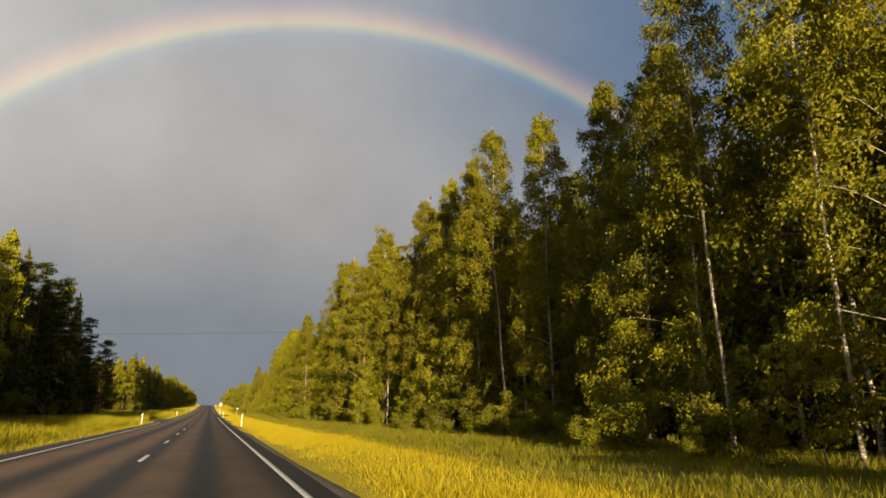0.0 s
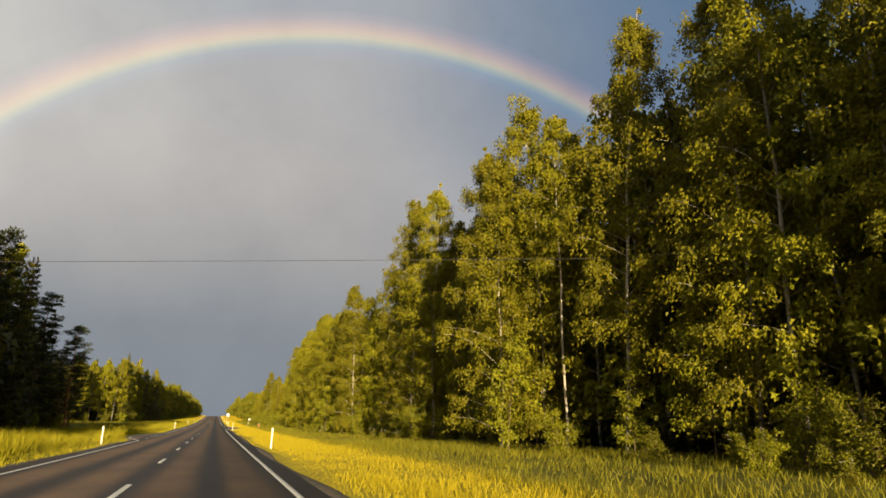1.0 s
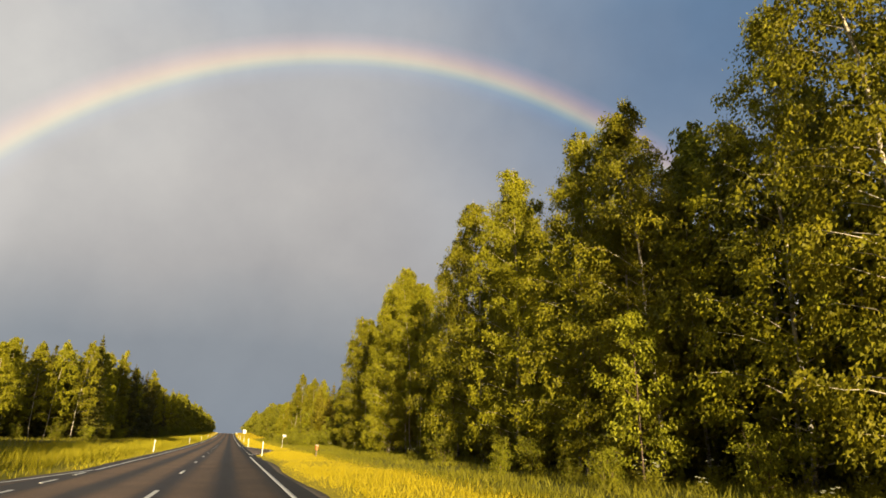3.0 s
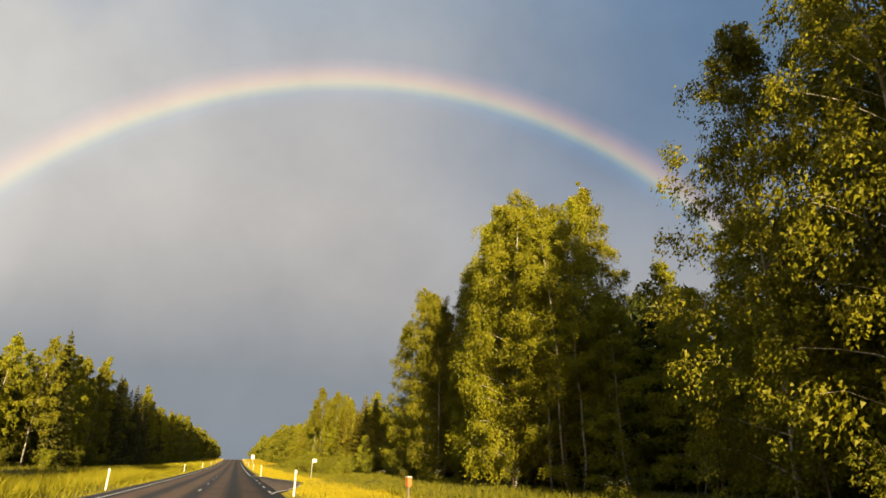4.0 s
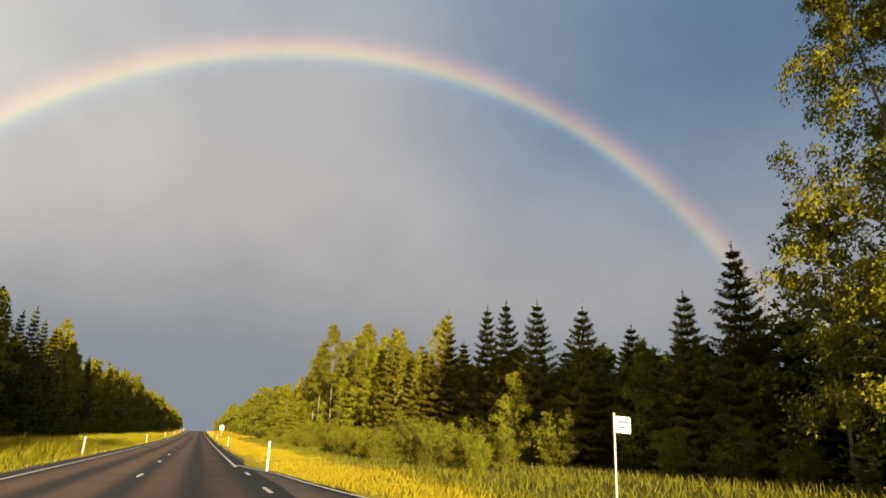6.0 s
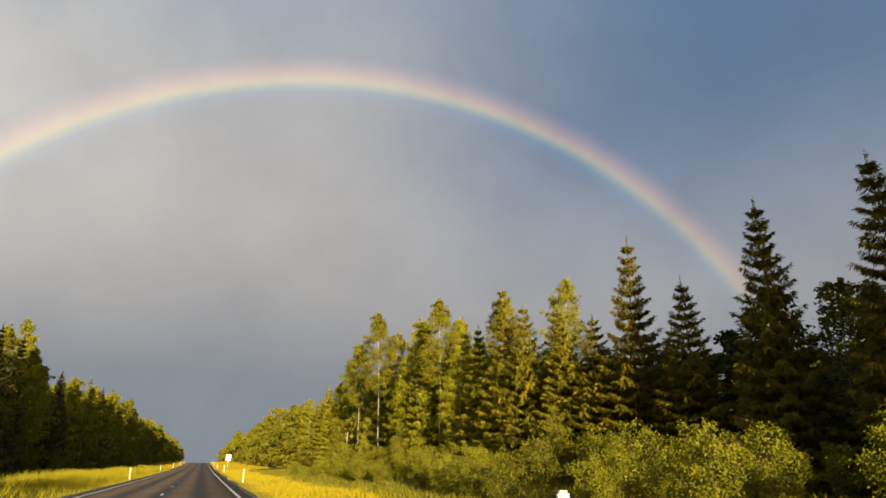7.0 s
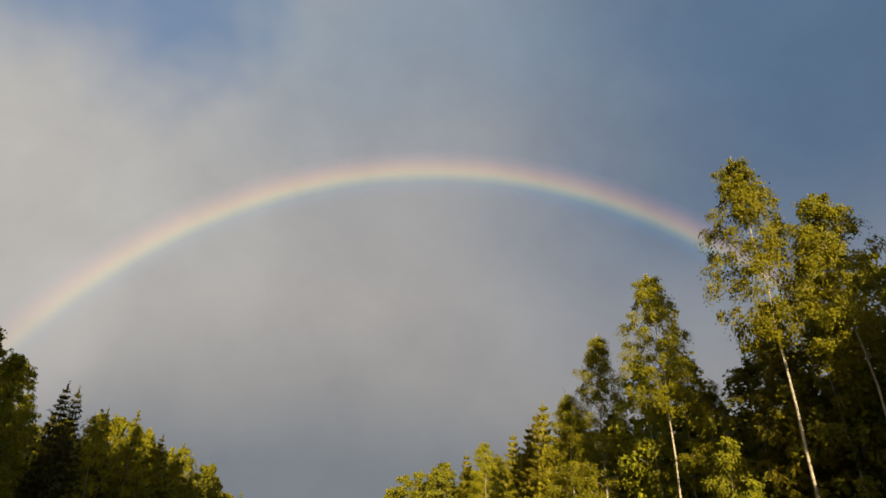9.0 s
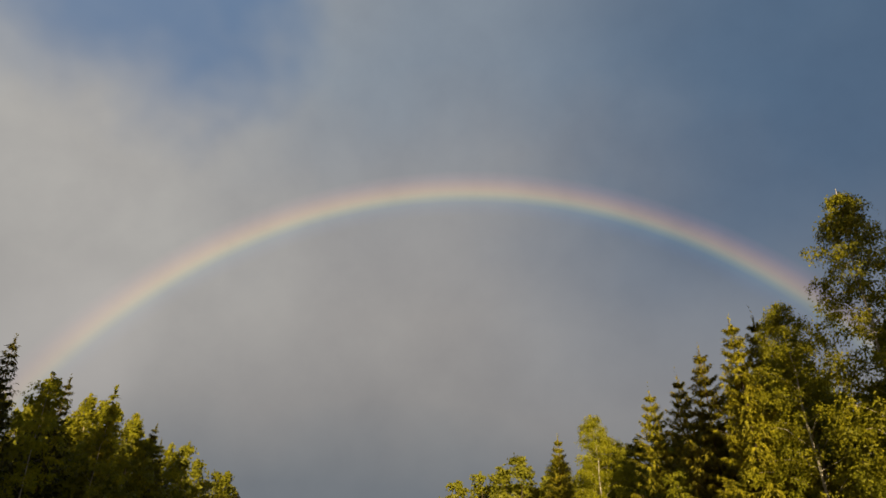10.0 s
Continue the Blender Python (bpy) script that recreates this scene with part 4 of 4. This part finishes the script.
def near_standout(x, y, gap):
    return any((x - a) ** 2 + (y - b) ** 2 < gap * gap for _, a, b, _ in STANDOUT)


class Mass:
    """Trees joined into one mesh: what stands too deep in the forest to be told apart."""

    def __init__(self):
        self.wood, self.leaf = [], []

    def add(self, kind, x, y, height, fat=1.0):
        wood, leaves = MASS[kind][int(rng.integers(0, len(MASS[kind])))]
        s, a = height / 16.0, rng.uniform(0, 6.283)
        w = fat * (0.4 * s + 0.6)
        c, n_ = math.cos(a) * w, math.sin(a) * w
        m = np.array([[c, -n_, 0], [n_, c, 0], [0, 0, s]])
        at = np.array([x, y, float(ground_z(x, y)) - 0.05])
        self.wood.append((wood[0] @ m.T + at, wood[1]))
        self.leaf.append((leaves[0] @ m.T + at, leaves[1]))

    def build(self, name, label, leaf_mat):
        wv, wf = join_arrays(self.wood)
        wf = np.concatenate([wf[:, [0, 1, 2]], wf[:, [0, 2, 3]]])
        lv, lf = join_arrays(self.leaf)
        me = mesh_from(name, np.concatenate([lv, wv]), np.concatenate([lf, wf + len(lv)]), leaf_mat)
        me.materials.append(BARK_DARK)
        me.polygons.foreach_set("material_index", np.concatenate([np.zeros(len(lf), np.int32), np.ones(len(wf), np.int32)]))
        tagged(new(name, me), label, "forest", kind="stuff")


deep_right, deep_left, far_woods = Mass(), Mass(), Mass()

# right-hand forest
y = -28.0
while y < 305:
    h, e = right_height(y), right_edge(y)
    young = 177 < y < 232
    low = min(right_height(y - 9), right_height(y - 5), right_height(y), right_height(y + 4))
    if y < 175:
        front, mid = (("birch", 5), ("full", 5)), (("back", 4), ("midspruce", 1))
    elif young:
        front, mid = (("spruce", 6), ("sapling", 2)), (("spruce", 3), ("back", 1))
    else:
        front, mid = (("birch", 5), ("spruce", 3), ("full", 2)), (("back", 4), ("spruce", 1))
    x = e + rng.normal(0.3, 0.5)
    if not near_standout(x, y, 2.0):
        k = pick(front)
        plant(k, x, y, h * rng.uniform(0.86, 0.99) * (0.7 if k == "sapling" else 1))
    if not near_standout(e + 1.9, y + 1.9, 1.5):
        plant(pick((("spruce", 3), ("back", 1)) if young else (("back", 3), ("full", 1))), e + 1.9 + rng.normal(0, 0.3), y + 1.9 + rng.normal(0, 0.3), low * rng.uniform(0.70, 0.90))
    plant(pick(mid), e + 3.4 + rng.normal(0, 0.6), y + rng.uniform(-1, 1), low * rng.uniform(0.85, 1.0))
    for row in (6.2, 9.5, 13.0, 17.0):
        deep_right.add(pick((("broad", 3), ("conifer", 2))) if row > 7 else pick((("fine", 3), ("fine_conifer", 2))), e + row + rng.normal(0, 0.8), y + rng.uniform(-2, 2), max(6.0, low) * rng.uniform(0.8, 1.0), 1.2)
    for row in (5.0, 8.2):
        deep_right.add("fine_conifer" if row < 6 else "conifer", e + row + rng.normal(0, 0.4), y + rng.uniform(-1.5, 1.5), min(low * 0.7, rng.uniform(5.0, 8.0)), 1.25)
    y += rng.uniform(3.6, 4.6)
# unseen rows behind the start, added to shade the right-hand edge
y = -90.0
while y < -28:
    for row in (0.0, 3.5, 8.0):
        deep_right.add(pick((("broad", 3), ("conifer", 1))), right_edge(y) + row + rng.normal(0, 0.6), y, 16.5 * rng.uniform(0.85, 1.05), 1.1)
    y += 4.2
# two low trees added out of view to cast shade on the near verge
for x, y, h in ((10.5, -4.0, 5.5), (11.5, -11.0, 6.0)):
    deep_right.add("broad", x, y, h)
# unseen left-hand woods behind the start, added to shade the belt and meadow
for y in np.arange(-95.0, 46.0, 4.4):
    for row in (0.0, 4.0, 8.5):
        deep_left.add(pick((("broad", 3), ("conifer", 2))), -20.5 - row + rng.normal(0, 0.6), y + rng.uniform(-1.5, 1.5), 15.5 * rng.uniform(0.85, 1.05), 1.1)
# undergrowth along the right-hand edge
y = 8.0
while y < 300:
    e = right_edge(y)
    k = pick((("bush", 6), ("sapling", 4)))
    if not (129 < y < 141 or 147 < y < 168):
        plant(k, e - rng.uniform(0.4, 2.6), y, (rng.uniform(1.6, 3.2) if k == "bush" else rng.uniform(3.5, 7.0)) * (0.72 if 186 < y < 236 else 1.0))
    if 129 < y < 141 or 147 < y < 168:
        y += 3.0
        continue
    if y < 50 or 100 < y < 112:
        plant("bush", e - rng.uniform(2.4, 3.8), y + rng.uniform(-1, 1), rng.uniform(0.9, 1.8))
    if 186 < y < 262:
        plant("bush", e - rng.uniform(1.8, 4.0), y + 1.0, rng.uniform(1.8, 2.9))
        plant("bush", e - rng.uniform(4.0, 6.2), y + rng.uniform(-1.5, 1.5), rng.uniform(1.5, 2.4))
        plant("bush", e - rng.uniform(6.2, 8.4), y + rng.uniform(-1.5, 1.5), rng.uniform(1.0, 2.0))
    y += rng.uniform(2.4, 4.0)
# weeds with white heads in the long grass under the trees
for y0, y1, count in ((18, 46, 10), (66, 104, 14), (126, 142, 9), (150, 178, 8)):
    for _ in range(count):
        y = rng.uniform(y0, y1)
        plant("weed", right_edge(y) - rng.uniform(1.2, 4.6), y, rng.uniform(0.55, 0.95))
# left-hand forest: a dark belt, then a meadow, then sunlit woods
y = 46.0
while y < 330:
    belt = y < 119
    if not 120 < y < 163:
        h, e = left_height(y), left_edge(y)
        front = (("pine", 2), ("midspruce", 6), ("back", 2)) if belt else (("across", 8), ("midspruce", 1)) if y < 222 else (("across", 4), ("midspruce", 5))
        x = e + rng.normal(0, 0.6)
        if not near_standout(x, y, 2.2):
            plant(pick(front), x, y, h * rng.uniform(0.88, 1.0))
        plant(pick((("back", 3), ("midspruce", 3))), e - 3.3 + rng.normal(0, 0.5), y + rng.uniform(-2, 2), h * rng.uniform(0.8, 0.95))
        for row in (1.4, 4.4) if belt else (6.5, 10.5, 15.0):
            deep_left.add(pick((("broad", 2), ("conifer", 3))), e - row + rng.normal(0, 0.7), y + rng.uniform(-2, 2), h * rng.uniform(0.75, 0.92), 1.15)
    y += rng.uniform(3.6, 4.8)
for y in np.arange(60.0, 330.0, 5.0):
    if not 118 < y < 166:
        plant(pick((("bush", 4), ("sapling", 2))), left_edge(y) + rng.uniform(0.4, 2.0), y + rng.uniform(-2, 2), rng.uniform(1.6, 3.4))
# the far straight
y = 308.0
while y < 700:
    for side in (1, -1):
        e = right_edge(y) if side > 0 else left_edge(y)
        h = right_height(y) if side > 0 else left_height(y)
        for row in (0.0, 4.0, 9.0):
            far_woods.add(pick((("fine", 4), ("fine_conifer", 2))) if y < 420 and row < 9 else pick((("broad", 4), ("conifer", 2))), e + side * (row + rng.normal(0, 0.7)), y + rng.uniform(-2, 2), h * rng.uniform(0.8, 1.08), 1.15)
    y += 4.6 if y < 450 else 7.5
# the woods go on behind both edges
for y in np.arange(-85.0, 420.0, 8.5):
    for row in range(7):
        x = 40.0 + 8.0 * row + rng.normal(0, 1.6)
        deep_right.add("outer", x, y + rng.uniform(-3, 3), (8.5 if 160 < y < 250 else 13.0) * rng.uniform(0.85, 1.1), 1.3)
        y2 = y + rng.uniform(-3, 3)
        if y > 175:
            deep_left.add("outer", -43.0 - 8.0 * row + rng.normal(0, 1.6), y2, 12.0 * rng.uniform(0.85, 1.1), 1.3)
deep_right.build("deep_forest", "dense trees massed deep in the roadside forest, leaves coloured as in shade", LEAF_SHADED)
deep_left.build("deep_forest", "dense trees massed behind the opposite forest edge, leaves coloured as in shade", NEEDLE_SHADED)
far_woods.build("far_forest", "distant sunlit woods lining the straight road", LEAF_FAR)

# two more at the edge of the gap by the signs
for kind, x, y, h in (("full", 15.0, 142.0, 13.0), ("back", 22.0, 141.0, 12.4)):
    plant(kind, x, y, h)

for kind, variants in PLANTED.items():
    for proto, places in zip(KINDS[kind], variants):
        for m in places[1:]:
            copy_thing(proto, m)
        if places:
            proto.matrix_basis = places[0]
        else:
            for o in (*proto.children_recursive, proto):
                bpy.data.objects.remove(o)

# ---- grass ----


def grass(name, count, xr, yr, height, mat, label, width=0.03, seed=1, near=0.0, tall_side=0.0):
    """Blades that stand on the ground, denser close to the road's near stretch."""
    g = np.random.default_rng(seed)
    x = g.uniform(*xr, count * 2)
    y = yr[0] + (yr[1] - yr[0]) * g.uniform(0, 1, count * 2) ** (1.0 + near)
    clump = np.sin(x * 1.7 + 2 * np.sin(y * 0.35)) * np.sin(y * 0.9 + np.sin(x)) + np.sin(y * 0.17 + x * 0.3)
    fade = np.minimum(np.abs(x - xr[0]), np.abs(x - xr[1])) if xr[0] > 8 else np.abs(x - (xr[1] if x[0] > 0 else xr[0]))
    keep = (g.uniform(0, 1.6, count * 2) < np.clip(fade, 0.1, 9)) & ~(lay_by(x, y) | bay(x, y) | ((x > -6.15) & (x < 2.62))) & (g.uniform(-3.4, 1.0, count * 2) < clump)
    x, y, clump = x[keep][:count], y[keep][:count], clump[keep][:count]
    k = len(x)
    near_road = np.clip(np.minimum(np.abs(x - 2.6), np.abs(x + 6.2)) / 1.4, 0.30, 1)
    hgt = height * g.uniform(0.6, 1.2, k) * near_road * (1 + 0.18 * clump)
    a = g.uniform(0, 6.283, k)
    wide = width * g.uniform(0.7, 1.5, k) * (1 + y / 260)
    dx, dy = np.cos(a) * wide, np.sin(a) * wide
    bend = g.normal(0, 0.38, (k, 2)) * hgt[:, None] + np.array([0.05, 0.03]) * hgt[:, None]
    z = ground_z(x, y) - 0.03
    base = np.stack([x, y, z], -1)
    v = np.stack([base + np.stack([dx, dy, 0 * x], -1), base - np.stack([dx, dy, 0 * x], -1),
                  base + np.stack([bend[:, 0], bend[:, 1], hgt], -1)], 1).reshape(-1, 3)
    f = np.arange(k * 3).reshape(k, 3)
    tagged(new(name, mesh_from(name, v, f, mat)), label, "grass", kind="stuff")


grass("verge_grass", 150000, (2.6, 8.2), (4, 330), 0.19, GRASS, "yellow sunlit grass on the road verge", 0.009, 1, 0.9)
grass("verge_grass", 72000, (-13.0, -6.15), (10, 330), 0.70, GRASS_TALL, "tall yellow-green grass on the verge before dark trees", 0.011, 2, 0.6)
grass("verge_grass", 30000, (-28.0, -10.5), (40, 330), 0.42, GRASS_GREEN, "green meadow grass below the dark trees", 0.015, 5, 0.3)
# the green is the growth's own, its darkness partly stands for tree shade
grass("edge_grass", 90000, (7.0, 16.8), (4, 300), 0.29, GRASS_GREEN, "greener grass and weeds at the forest edge, shade partly in their colour", 0.012, 3, 0.8)
grass("far_grass", 20000, (-16.0, 13.0), (320, 640), 0.4, GRASS, "yellow grass along the distant verges", 0.03, 4, 0.5)
